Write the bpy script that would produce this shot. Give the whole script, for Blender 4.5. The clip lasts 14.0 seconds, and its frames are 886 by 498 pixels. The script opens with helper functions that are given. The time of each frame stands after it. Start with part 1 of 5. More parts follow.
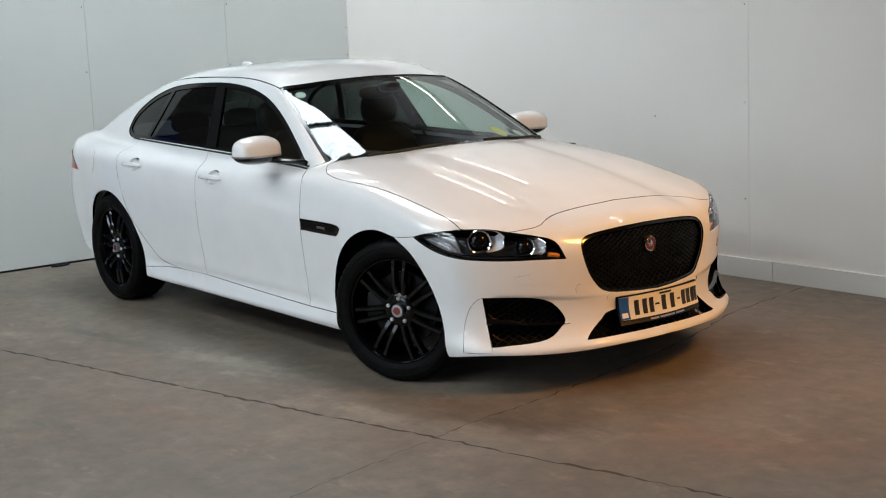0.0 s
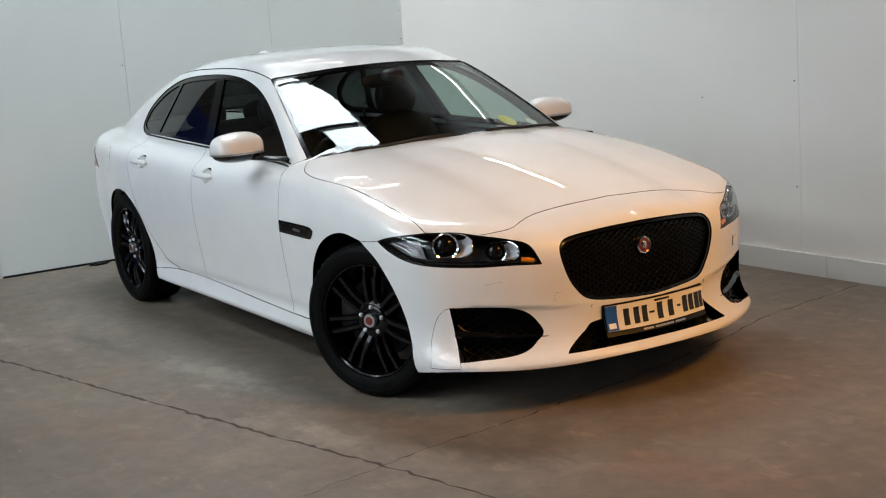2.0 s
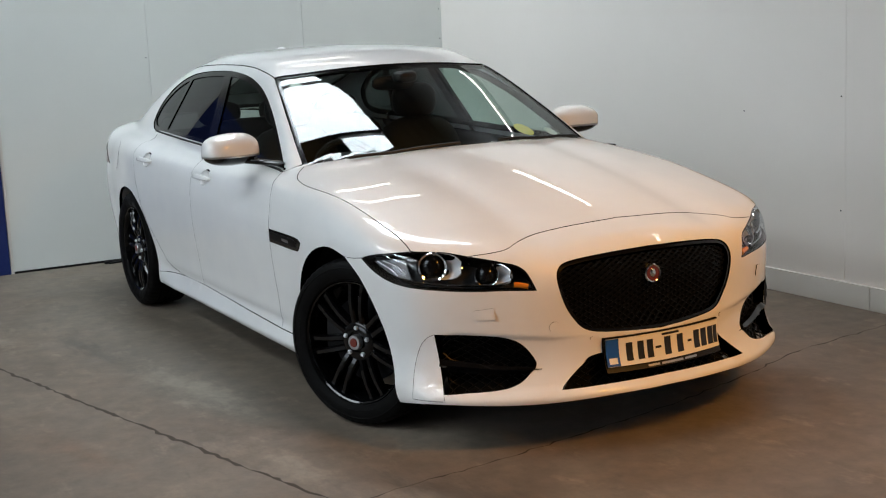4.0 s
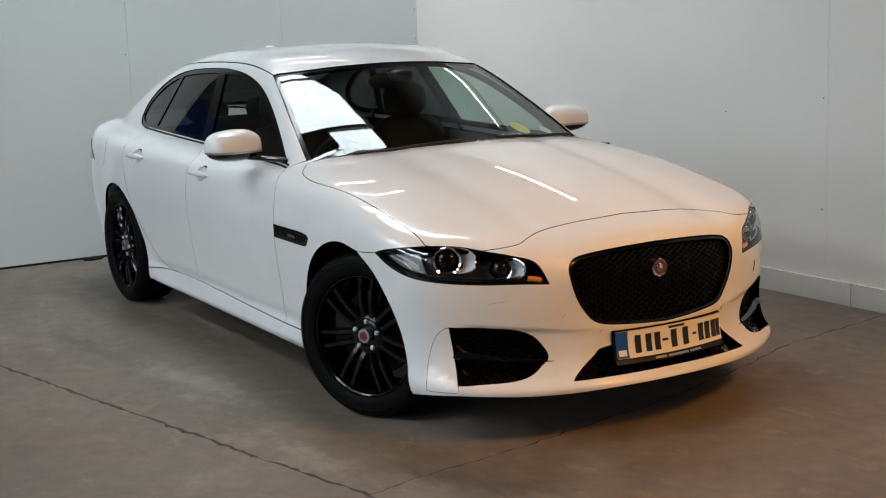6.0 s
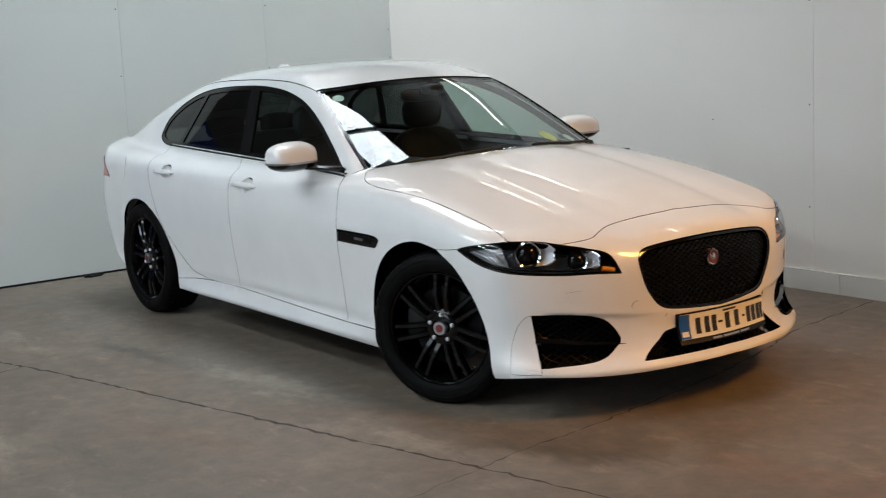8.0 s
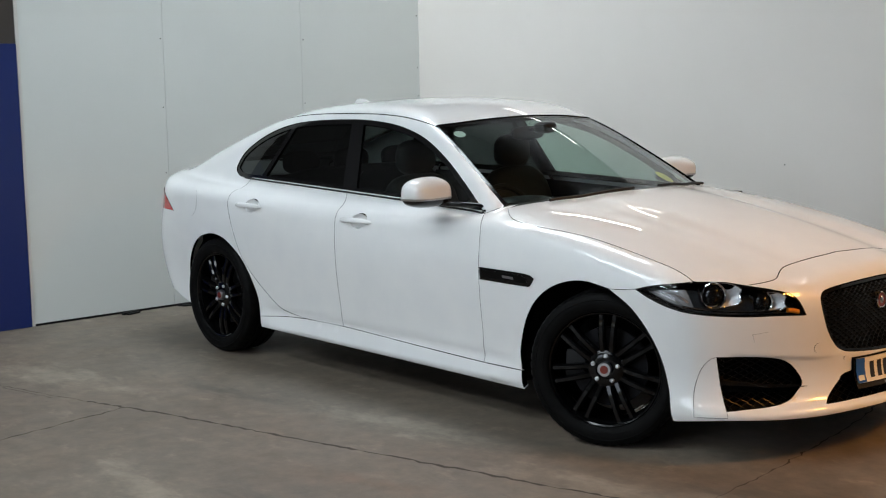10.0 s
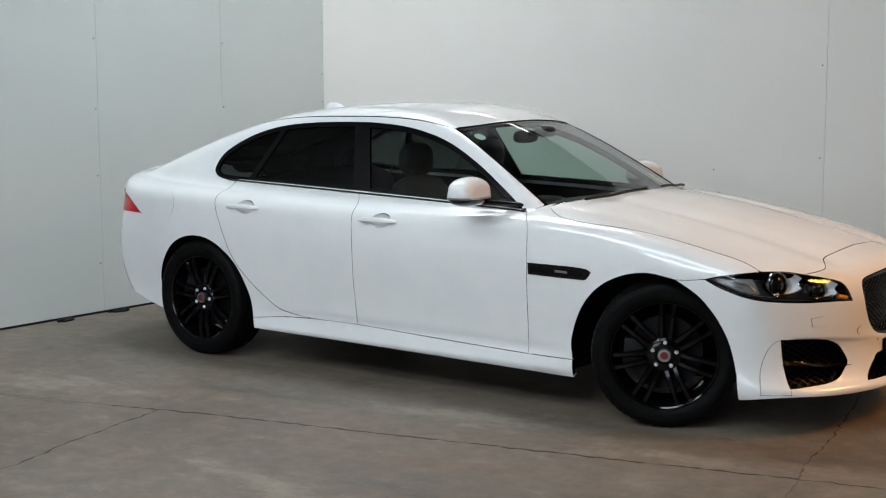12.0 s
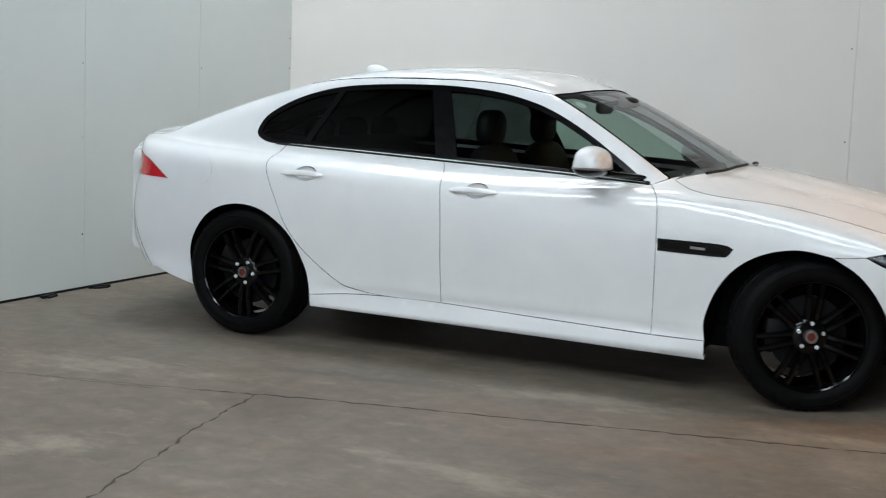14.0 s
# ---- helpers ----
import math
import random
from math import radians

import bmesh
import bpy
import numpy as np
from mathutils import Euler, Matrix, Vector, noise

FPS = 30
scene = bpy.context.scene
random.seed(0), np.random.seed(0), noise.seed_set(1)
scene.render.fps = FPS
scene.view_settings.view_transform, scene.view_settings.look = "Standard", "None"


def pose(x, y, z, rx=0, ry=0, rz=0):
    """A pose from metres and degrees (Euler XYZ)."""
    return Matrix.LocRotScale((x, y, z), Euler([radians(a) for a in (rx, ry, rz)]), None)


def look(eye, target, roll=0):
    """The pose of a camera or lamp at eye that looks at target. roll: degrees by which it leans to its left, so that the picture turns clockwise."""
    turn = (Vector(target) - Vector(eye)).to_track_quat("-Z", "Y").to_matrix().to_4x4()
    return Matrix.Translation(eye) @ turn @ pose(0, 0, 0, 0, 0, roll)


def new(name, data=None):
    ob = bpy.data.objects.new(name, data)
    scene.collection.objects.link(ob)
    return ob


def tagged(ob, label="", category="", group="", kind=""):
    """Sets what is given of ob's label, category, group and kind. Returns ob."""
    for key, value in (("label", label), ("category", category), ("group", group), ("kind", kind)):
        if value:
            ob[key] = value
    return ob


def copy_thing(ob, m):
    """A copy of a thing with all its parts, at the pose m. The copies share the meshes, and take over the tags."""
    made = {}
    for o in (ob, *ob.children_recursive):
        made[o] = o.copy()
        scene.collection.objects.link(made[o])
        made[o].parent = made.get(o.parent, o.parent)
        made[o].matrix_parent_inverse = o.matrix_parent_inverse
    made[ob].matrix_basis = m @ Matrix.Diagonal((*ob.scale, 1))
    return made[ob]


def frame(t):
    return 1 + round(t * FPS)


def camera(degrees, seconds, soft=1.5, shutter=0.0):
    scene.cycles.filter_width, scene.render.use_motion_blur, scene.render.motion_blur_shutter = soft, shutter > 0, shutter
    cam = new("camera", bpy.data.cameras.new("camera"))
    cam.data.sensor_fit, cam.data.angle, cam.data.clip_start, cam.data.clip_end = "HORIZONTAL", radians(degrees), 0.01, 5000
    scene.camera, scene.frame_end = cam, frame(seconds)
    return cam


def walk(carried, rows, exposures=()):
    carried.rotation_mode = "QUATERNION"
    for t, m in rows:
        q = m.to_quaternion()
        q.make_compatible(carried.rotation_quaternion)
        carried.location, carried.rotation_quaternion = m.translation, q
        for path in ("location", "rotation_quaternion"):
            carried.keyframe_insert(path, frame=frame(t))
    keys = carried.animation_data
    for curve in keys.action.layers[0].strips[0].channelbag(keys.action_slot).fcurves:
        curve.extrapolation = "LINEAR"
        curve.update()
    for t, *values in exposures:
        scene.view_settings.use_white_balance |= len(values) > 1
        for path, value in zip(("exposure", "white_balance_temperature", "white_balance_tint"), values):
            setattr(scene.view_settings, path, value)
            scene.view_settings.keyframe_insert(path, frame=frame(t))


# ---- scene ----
cam = camera(37.0, 14.0, 1.1, 0.5)
PATH = [
    (0, (6.329, -4.472, 1.606), (4.786, -3.242, 1.283), -2.4),
    (0.5, (6.301, -4.207, 1.547), (4.732, -3.008, 1.23), -2.1),
    (1, (6.29, -3.974, 1.582), (4.703, -2.801, 1.258), -2.6),
    (1.5, (6.323, -3.695, 1.573), (4.683, -2.599, 1.244), -3.2),
    (2, (6.349, -3.525, 1.581), (4.675, -2.485, 1.24), -4.2),
    (2.5, (6.259, -3.377, 1.568), (4.572, -2.359, 1.227), -4.4),
    (3, (6.131, -3.24, 1.566), (4.434, -2.239, 1.228), -3.5),
    (5.3, (6.126, -2.91, 1.555), (4.375, -2.003, 1.222), -2.5),
    (5.5, (6.113, -3.024, 1.552), (4.386, -2.072, 1.219), -2.4),
    (6, (6.077, -3.306, 1.566), (4.392, -2.281, 1.229), -2.0),
    (6.5, (6.115, -3.508, 1.561), (4.452, -2.446, 1.236), -1.7),
    (7, (6.144, -3.696, 1.583), (4.519, -2.573, 1.271), -2.5),
    (7.5, (6.107, -3.964, 1.577), (4.505, -2.808, 1.264), -2.4),
    (8, (6.012, -4.214, 1.573), (4.425, -3.038, 1.261), -2.7),
    (8.5, (5.822, -4.39, 1.538), (4.242, -3.202, 1.234), -2.4),
    (8.7, (5.718, -4.472, 1.55), (4.146, -3.27, 1.26), -2.4),
    (10.8, (4.798, -5.62, 1.569), (3.46, -4.154, 1.32), -0.3),
    (11, (4.712, -5.779, 1.564), (3.421, -4.272, 1.316), -0.3),
    (11.5, (4.467, -6.088, 1.574), (3.235, -4.532, 1.328), -0.3),
    (12, (4.118, -6.319, 1.543), (2.963, -4.704, 1.305), -0.1),
    (12.5, (3.773, -6.535, 1.549), (2.704, -4.865, 1.284), 0.3),
    (13, (3.353, -6.694, 1.572), (2.389, -4.966, 1.281), 0.5),
    (13.5, (2.914, -6.701, 1.502), (2.002, -4.943, 1.224), 0.9),
    (14, (2.469, -6.765, 1.383), (1.616, -4.973, 1.134), 2.2),
]
walk(cam, [(t, look(eye, target, roll)) for t, eye, target, roll in PATH],
     [(0, 0.50), (1.5, 0.49), (3, 0.45), (5.5, 0.26), (7, 0.37), (8.5, 0.35), (11, 0.33), (14, 0.44)])

# ---- light ----
WALL_X, WALL_Y, ROOF_Z, WALL_TOP = -3.15, 2.15, 5.4, 2.75
SEAM_A, SEAM_B, SEAM_C = -0.24, 0.95, 1.12
EAST, SOUTH = 15.0, -13.0

world = bpy.data.worlds.new("world")
scene.world = world
world.use_nodes = True
sky = world.node_tree.nodes.new("ShaderNodeTexSky")
sky.sky_type, sky.sun_disc, sky.sun_elevation, sky.sun_rotation = "NISHITA", False, radians(40), radians(120)
world.node_tree.links.new(sky.outputs[0], world.node_tree.nodes["Background"].inputs[0])
world.node_tree.nodes["Background"].inputs[1].default_value = 0.08


def area_lamp(name, eye, target, width, height, watts, colour):
    data = bpy.data.lights.new(name, "AREA")
    data.shape, data.size, data.size_y, data.energy, data.color = "RECTANGLE", width, height, watts, colour
    ob = new(name, data)
    ob.matrix_world = look(eye, target)
    return ob


# cool fill through an added unseen doorway; warm flood lamp by the front wall
area_lamp("south_fill", (1.8, SOUTH + 0.15, 2.75), (0.2, 0, 1.2), 4.6, 2.7, 130, (0.80, 0.89, 1.0))
lamp = bpy.data.lights.new("flood_light", "SPOT")
lamp.energy, lamp.color, lamp.spot_size, lamp.spot_blend, lamp.shadow_soft_size = 440, (1.0, 0.45, 0.085), radians(60), 1.0, 0.45
new("flood_light", lamp).matrix_world = look((5.4, 0.8, 3.5), (2.4, 0.0, 0.6))

# ---- materials ----
def material(name, colour, rough=0.5, metal=0.0, coat=0.0, specular=0.5):
    m = bpy.data.materials.new(name)
    m.use_nodes = True
    b = m.node_tree.nodes["Principled BSDF"]
    b.inputs["Base Color"].default_value = (*colour, 1)
    b.inputs["Roughness"].default_value, b.inputs["Metallic"].default_value = rough, metal
    b.inputs["Coat Weight"].default_value, b.inputs["Coat Roughness"].default_value = coat, 0.03
    b.inputs["Specular IOR Level"].default_value = specular
    return m


def node(m, kind, **settings):
    n = m.node_tree.nodes.new(kind)
    for key, value in settings.items():
        n.inputs[key.replace("_", " ")].default_value = value
    return n


def link(m, a, b):
    m.node_tree.links.new(a, b)


def place(m, scale=(1, 1, 1)):
    c, p = node(m, "ShaderNodeNewGeometry"), node(m, "ShaderNodeMapping")
    p.inputs["Scale"].default_value = scale
    link(m, c.outputs["Position"], p.inputs["Vector"])
    return p.outputs["Vector"]


def noisy(m, where, scale, detail=6.0, rough=0.6):
    n = node(m, "ShaderNodeTexNoise", Scale=scale, Detail=detail, Roughness=rough)
    link(m, where, n.inputs["Vector"])
    return n.outputs["Fac"]


def ramp(m, fac, *stops):
    r = m.node_tree.nodes.new("ShaderNodeValToRGB")
    while len(r.color_ramp.elements) < len(stops):
        r.color_ramp.elements.new(0.5)
    for e, (at, c) in zip(r.color_ramp.elements, stops):
        e.position, e.color = at, (*c, 1) if len(c) == 3 else c
    link(m, fac, r.inputs["Fac"])
    return r.outputs["Color"]


def mixed(m, fac, a, b, kind="MIX"):
    x = m.node_tree.nodes.new("ShaderNodeMix")
    x.data_type, x.blend_type = "RGBA", kind
    for v, i in ((fac, 0), (a, 6), (b, 7)):
        if isinstance(v, (int, float)):
            x.inputs[i].default_value = v
        elif isinstance(v, tuple):
            x.inputs[i].default_value = (*v, 1)
        else:
            link(m, v, x.inputs[i])
    return x.outputs[2]


def bump(m, height, strength, distance):
    b = node(m, "ShaderNodeBump", Strength=strength, Distance=distance)
    link(m, height, b.inputs["Height"])
    link(m, b.outputs["Normal"], m.node_tree.nodes["Principled BSDF"].inputs["Normal"])


def set_in(m, name, out):
    link(m, out, m.node_tree.nodes["Principled BSDF"].inputs[name])


PAINT = material("white_paint", (0.80, 0.80, 0.80), 0.38, 0, 1.0)
peel = noisy(PAINT, place(PAINT), 5.0, 2.0)
set_in(PAINT, "Base Color", ramp(PAINT, peel, (0.3, (0.78, 0.785, 0.79)), (0.7, (0.82, 0.82, 0.815))))

GLOSS_BLACK = material("gloss_black", (0.004, 0.004, 0.0045), 0.12, 0, 0.15, 0.3)
RIM_BLACK = material("rim_black", (0.002, 0.002, 0.0022), 0.16, 0, 0.15, 0.22)
dust = noisy(RIM_BLACK, place(RIM_BLACK), 30.0, 4.0)
set_in(RIM_BLACK, "Roughness", ramp(RIM_BLACK, dust, (0.35, (0.06, 0.06, 0.06)), (0.7, (0.20, 0.20, 0.20))))
PLASTIC = material("black_plastic", (0.006, 0.006, 0.0065), 0.5, 0, 0, 0.25)
MESH_BLACK = material("mesh_black", (0.0016, 0.0016, 0.0016), 0.35, 0, 0, 0.2)
DARK = material("dark_lining", (0.004, 0.004, 0.004), 0.9, 0, 0, 0.1)
RUBBER = material("tyre_rubber", (0.006, 0.006, 0.006), 0.5, 0, 0, 0.06)
scuff = noisy(RUBBER, place(RUBBER), 22.0, 5.0)
set_in(RUBBER, "Base Color", ramp(RUBBER, scuff, (0.35, (0.003, 0.003, 0.0032)), (0.75, (0.0065, 0.0063, 0.006))))
set_in(RUBBER, "Roughness", ramp(RUBBER, scuff, (0.3, (0.38, 0.38, 0.38)), (0.7, (0.68, 0.68, 0.68))))
CHROME = material("chrome", (0.80, 0.80, 0.82), 0.08, 1.0)
SATIN = material("satin_metal", (0.45, 0.45, 0.47), 0.35, 1.0)
DISC = material("brake_disc", (0.022, 0.022, 0.024), 0.6, 1.0)
RED = material("badge_red", (0.20, 0.035, 0.025), 0.28, 0.5, 0.4)
AMBER_GLINT = material("amber_glint", (0.75, 0.26, 0.02), 0.2, 0, 0.5)
TAIL_RED = material("tail_lamp_red", (0.60, 0.018, 0.020), 0.12, 0, 1.0)
LAMP_GREY = material("lamp_housing", (0.20, 0.205, 0.215), 0.3, 0.2)
LAMP_DARK = material("lamp_dark_grey", (0.035, 0.036, 0.038), 0.3, 0.3)
SILVER = material("silver_reflector", (0.62, 0.63, 0.65), 0.32, 0.0)
LEATHER = material("dark_leather", (0.004, 0.004, 0.004), 0.6, 0, 0, 0.2)
PLATE_WHITE = material("plate_white", (0.86, 0.84, 0.80), 0.35)
PLATE_BLUE = material("plate_blue", (0.015, 0.10, 0.42), 0.35)
INK = material("black_ink", (0.012, 0.012, 0.014), 0.4)
STICKER = material("sticker", (0.55, 0.58, 0.10), 0.5)
STICKER_PALE = material("sticker_pale", (0.45, 0.55, 0.5), 0.5)
STEEL_DARK = material("painted_steel", (0.03, 0.028, 0.026), 0.6)


def glass_material(name, tint, gloss=0.012, mirror=0.06):
    """Tinted sheet glass; its gloss grows from mirror, face on, to all at a grazing angle."""
    m = bpy.data.materials.new(name)
    m.use_nodes = True
    tree = m.node_tree
    tree.nodes.clear()
    out, mix = tree.nodes.new("ShaderNodeOutputMaterial"), tree.nodes.new("ShaderNodeMixShader")
    clear, shine, facing = tree.nodes.new("ShaderNodeBsdfTransparent"), tree.nodes.new("ShaderNodeBsdfGlossy"), tree.nodes.new("ShaderNodeLayerWeight")
    power, lift = tree.nodes.new("ShaderNodeMath"), tree.nodes.new("ShaderNodeMath")
    power.operation, lift.operation = "POWER", "MULTIPLY_ADD"
    power.inputs[1].default_value, lift.inputs[1].default_value, lift.inputs[2].default_value = 5.0, 1 - mirror, mirror
    clear.inputs[0].default_value = (*tint, 1)
    shine.inputs["Roughness"].default_value = gloss
    facing.inputs[0].default_value = 0.5
    for p, q in ((facing.outputs["Facing"], power.inputs[0]), (power.outputs[0], lift.inputs[0]), (lift.outputs[0], mix.inputs[0]), (clear.outputs[0], mix.inputs[1]),
                 (shine.outputs[0], mix.inputs[2]), (mix.outputs[0], out.inputs[0])):
        tree.links.new(p, q)
    return m


SCREEN_GLASS = glass_material("screen_glass", (0.72, 0.84, 0.80), 0.008, 0.085)
SIDE_GLASS = glass_material("side_glass", (0.50, 0.62, 0.57), 0.008, 0.045)
DARK_GLASS = glass_material("privacy_glass", (0.06, 0.07, 0.07), 0.012, 0.04)
LENS_GLASS = glass_material("lens_glass", (0.92, 0.94, 0.96), 0.01, 0.05)

FLOOR_MAT = material("worn_concrete", (0.2, 0.17, 0.14), 0.45)
at = place(FLOOR_MAT)
broad, fine, spots, patch = noisy(FLOOR_MAT, at, 0.7, 5.0), noisy(FLOOR_MAT, at, 9.0, 9.0, 0.7), noisy(FLOOR_MAT, at, 55.0, 3.0), noisy(FLOOR_MAT, at, 2.1, 8.0, 0.65)
tone = ramp(FLOOR_MAT, broad, (0.3, (0.132, 0.109, 0.085)), (0.7, (0.190, 0.162, 0.131)))
tone = mixed(FLOOR_MAT, ramp(FLOOR_MAT, patch, (0.50, (0, 0, 0)), (0.66, (0.5, 0.5, 0.5))), tone, (0.255, 0.221, 0.180))
tone = mixed(FLOOR_MAT, ramp(FLOOR_MAT, patch, (0.30, (0.5, 0.5, 0.5)), (0.42, (0, 0, 0))), tone, (0.105, 0.078, 0.058))
rust, pale, streak = noisy(FLOOR_MAT, at, 1.25, 6.0, 0.6), noisy(FLOOR_MAT, place(FLOOR_MAT, (1, 1.9, 1)), 3.4, 10.0, 0.72), noisy(FLOOR_MAT, place(FLOOR_MAT, (2.2, 9, 1)), 2.0, 8.0, 0.7)
tone = mixed(FLOOR_MAT, ramp(FLOOR_MAT, rust, (0.50, (0, 0, 0)), (0.70, (0.5, 0.5, 0.5))), tone, (0.165, 0.122, 0.088))
tone = mixed(FLOOR_MAT, ramp(FLOOR_MAT, pale, (0.57, (0, 0, 0)), (0.70, (0.55, 0.55, 0.55))), tone, (0.33, 0.285, 0.23))
tone = mixed(FLOOR_MAT, ramp(FLOOR_MAT, streak, (0.60, (0, 0, 0)), (0.72, (0.4, 0.4, 0.4))), tone, (0.08, 0.075, 0.07))


def stain(tone, centre, radii, turn, colour, amount, noise):
    """A worn patch with a ragged edge, round a place on the floor."""
    p = node(FLOOR_MAT, "ShaderNodeMapping")
    p.vector_type = "TEXTURE"
    p.inputs["Location"].default_value, p.inputs["Rotation"].default_value, p.inputs["Scale"].default_value = (*centre, 0), (0, 0, radians(turn)), (*radii, 1)
    link(FLOOR_MAT, at, p.inputs["Vector"])
    far = node(FLOOR_MAT, "ShaderNodeVectorMath")
    far.operation = "LENGTH"
    link(FLOOR_MAT, p.outputs["Vector"], far.inputs[0])
    total = node(FLOOR_MAT, "ShaderNodeMath")
    total.operation = "MULTIPLY_ADD"
    link(FLOOR_MAT, noise, total.inputs[0])
    total.inputs[1].default_value = 4.0
    link(FLOOR_MAT, far.outputs["Value"], total.inputs[2])
    mask = ramp(FLOOR_MAT, div(total.outputs[0], 4.0), (0.52, (amount,) * 3), (0.70, (0, 0, 0)))
    return mixed(FLOOR_MAT, mask, tone, colour)


def div(out, by):
    n = node(FLOOR_MAT, "ShaderNodeMath")
    n.operation = "DIVIDE"
    link(FLOOR_MAT, out, n.inputs[0])
    n.inputs[1].default_value = by
    return n.outputs[0]


for centre, radii, turn in (((0.55, -1.27), (0.75, 0.16), 4), ((1.75, -1.33), (0.55, 0.12), 10), ((-1.6, -1.9), (0.8, 0.22), 8), ((-0.9, -3.1), (0.5, 0.2), 60), ((0.6, -2.6), (0.7, 0.14), -12)):
    tone = stain(tone, centre, radii, turn, (0.33, 0.29, 0.235), 0.55, pale)
for centre, radii, turn in (((1.2, -1.9), (0.6, 0.14), 15), ((3.1, -0.6), (0.7, 0.3), 30), ((0.1, -3.3), (0.6, 0.2), 5), ((2.9, -1.9), (0.5, 0.2), -20)):
    tone = stain(tone, centre, radii, turn, (0.20, 0.125, 0.080), 0.55, patch)
for centre, radii, turn in (((-0.6, -1.45), (0.7, 0.10), 6), ((2.4, -0.95), (0.5, 0.15), 20), ((1.0, -2.35), (0.3, 0.1), 0)):
    tone = stain(tone, centre, radii, turn, (0.07, 0.062, 0.055), 0.5, streak)
tone = mixed(FLOOR_MAT, 0.55, tone, ramp(FLOOR_MAT, fine, (0.3, (0.28, 0.28, 0.28)), (0.7, (0.72, 0.72, 0.72))), "OVERLAY")
tone = mixed(FLOOR_MAT, ramp(FLOOR_MAT, spots, (0.24, (1, 1, 1)), (0.30, (0, 0, 0))), tone, (0.04, 0.034, 0.03))
tone = mixed(FLOOR_MAT, 1.0, tone, (0.90, 0.862, 0.83), "MULTIPLY")
set_in(FLOOR_MAT, "Base Color", tone)
set_in(FLOOR_MAT, "Roughness", ramp(FLOOR_MAT, patch, (0.3, (0.46, 0.46, 0.46)), (0.7, (0.66, 0.66, 0.66))))
bump(FLOOR_MAT, fine, 0.18, 0.01)


def wall_paint(name, colour):
    m = material(name, colour, 0.42)
    w = place(m)
    a, b, c = noisy(m, w, 0.6, 4.0), noisy(m, w, 40.0, 4.0), noisy(m, w, 4.0, 7.0, 0.7)
    t = ramp(m, a, (0.3, tuple(v * 0.94 for v in colour)), (0.7, colour))
    t = mixed(m, ramp(m, c, (0.66, (0, 0, 0)), (0.78, (0.22, 0.22, 0.22))), t, tuple(v * 0.78 for v in colour))
    set_in(m, "Base Color", t)
    set_in(m, "Roughness", ramp(m, c, (0.3, (0.34, 0.34, 0.34)), (0.7, (0.5, 0.5, 0.5))))
    bump(m, b, 0.05, 0.004)
    return m


WALL_WHITE = wall_paint("white_wall_sheet", (0.75, 0.768, 0.742))
WALL_WARM = wall_paint("white_wall_plaster", (0.81, 0.765, 0.72))
# for the added walls out of view: dim, to keep bounce and reflections low
UNSEEN_GREY = wall_paint("unseen_hall_wall", (0.24, 0.23, 0.215))
BLUE = wall_paint("blue_paint", (0.008, 0.022, 0.13))
SKIRT = wall_paint("skirting_white", (0.72, 0.70, 0.66))
# dark colour standing in for unlit parts of the hall
DARK_BACKING = wall_paint("dark_backing", (0.055, 0.046, 0.040))
ROOF_MAT = wall_paint("roof_sheet", (0.07, 0.060, 0.052))
CRACK = material("crack_dirt", (0.055, 0.045, 0.036), 0.9)


def glowing(name, colour, strength):
    m = material(name, (0.5, 0.5, 0.5), 0.6)
    b = m.node_tree.nodes["Principled BSDF"]
    n = noisy(m, place(m), 1.5, 3.0)
    set_in(m, "Emission Color", ramp(m, n, (0.3, tuple(c * 0.75 for c in colour)), (0.7, colour)))
    b.inputs["Emission Strength"].default_value = strength
    return m


ROOFLIGHT = glowing("translucent_rooflight", (0.83, 0.935, 1.0), 11.6)
TUBE_LIGHT = glowing("tube_light", (1.0, 0.96, 0.90), 14.0)

# ---- building tools ----
def thing(name, label, category, group="", kind="", at=(0, 0, 0)):
    ob = new(name)
    ob.location = at
    return tagged(ob, label, category, group, kind)


def link_mesh(name, me, mat, parent=None, label="", smooth=True):
    me.materials.append(mat)
    if smooth:
        me.polygons.foreach_set("use_smooth", [True] * len(me.polygons))
    ob = new(name, me)
    if parent is not None:
        ob.parent = parent
    return tagged(ob, label) if label else ob


def part(name, bm, mat, parent=None, label="", smooth=True, sharp=35):
    """Link a bmesh as one mesh object under a thing or a part."""
    bmesh.ops.recalc_face_normals(bm, faces=bm.faces)
    for e in bm.edges:
        if len(e.link_faces) == 2 and e.calc_face_angle(0) > radians(sharp):
            e.smooth = False
    me = bpy.data.meshes.new(name)
    bm.to_mesh(me)
    bm.free()
    return link_mesh(name, me, mat, parent, label, smooth)


def box(bm, lo, hi, bevel=0.0, m=None):
    lo, hi = Vector(lo), Vector(hi)
    made = bmesh.ops.create_cube(bm, size=1, matrix=Matrix.LocRotScale((lo + hi) / 2, None, hi - lo))["verts"]
    if bevel:
        edges = list({e for v in made for e in v.link_edges})
        made = [v for v in bmesh.ops.bevel(bm, geom=edges, offset=bevel, segments=2, profile=0.7, affect="EDGES")["verts"]]
    if m is not None:
        bmesh.ops.transform(bm, matrix=m, verts=made)
    return made


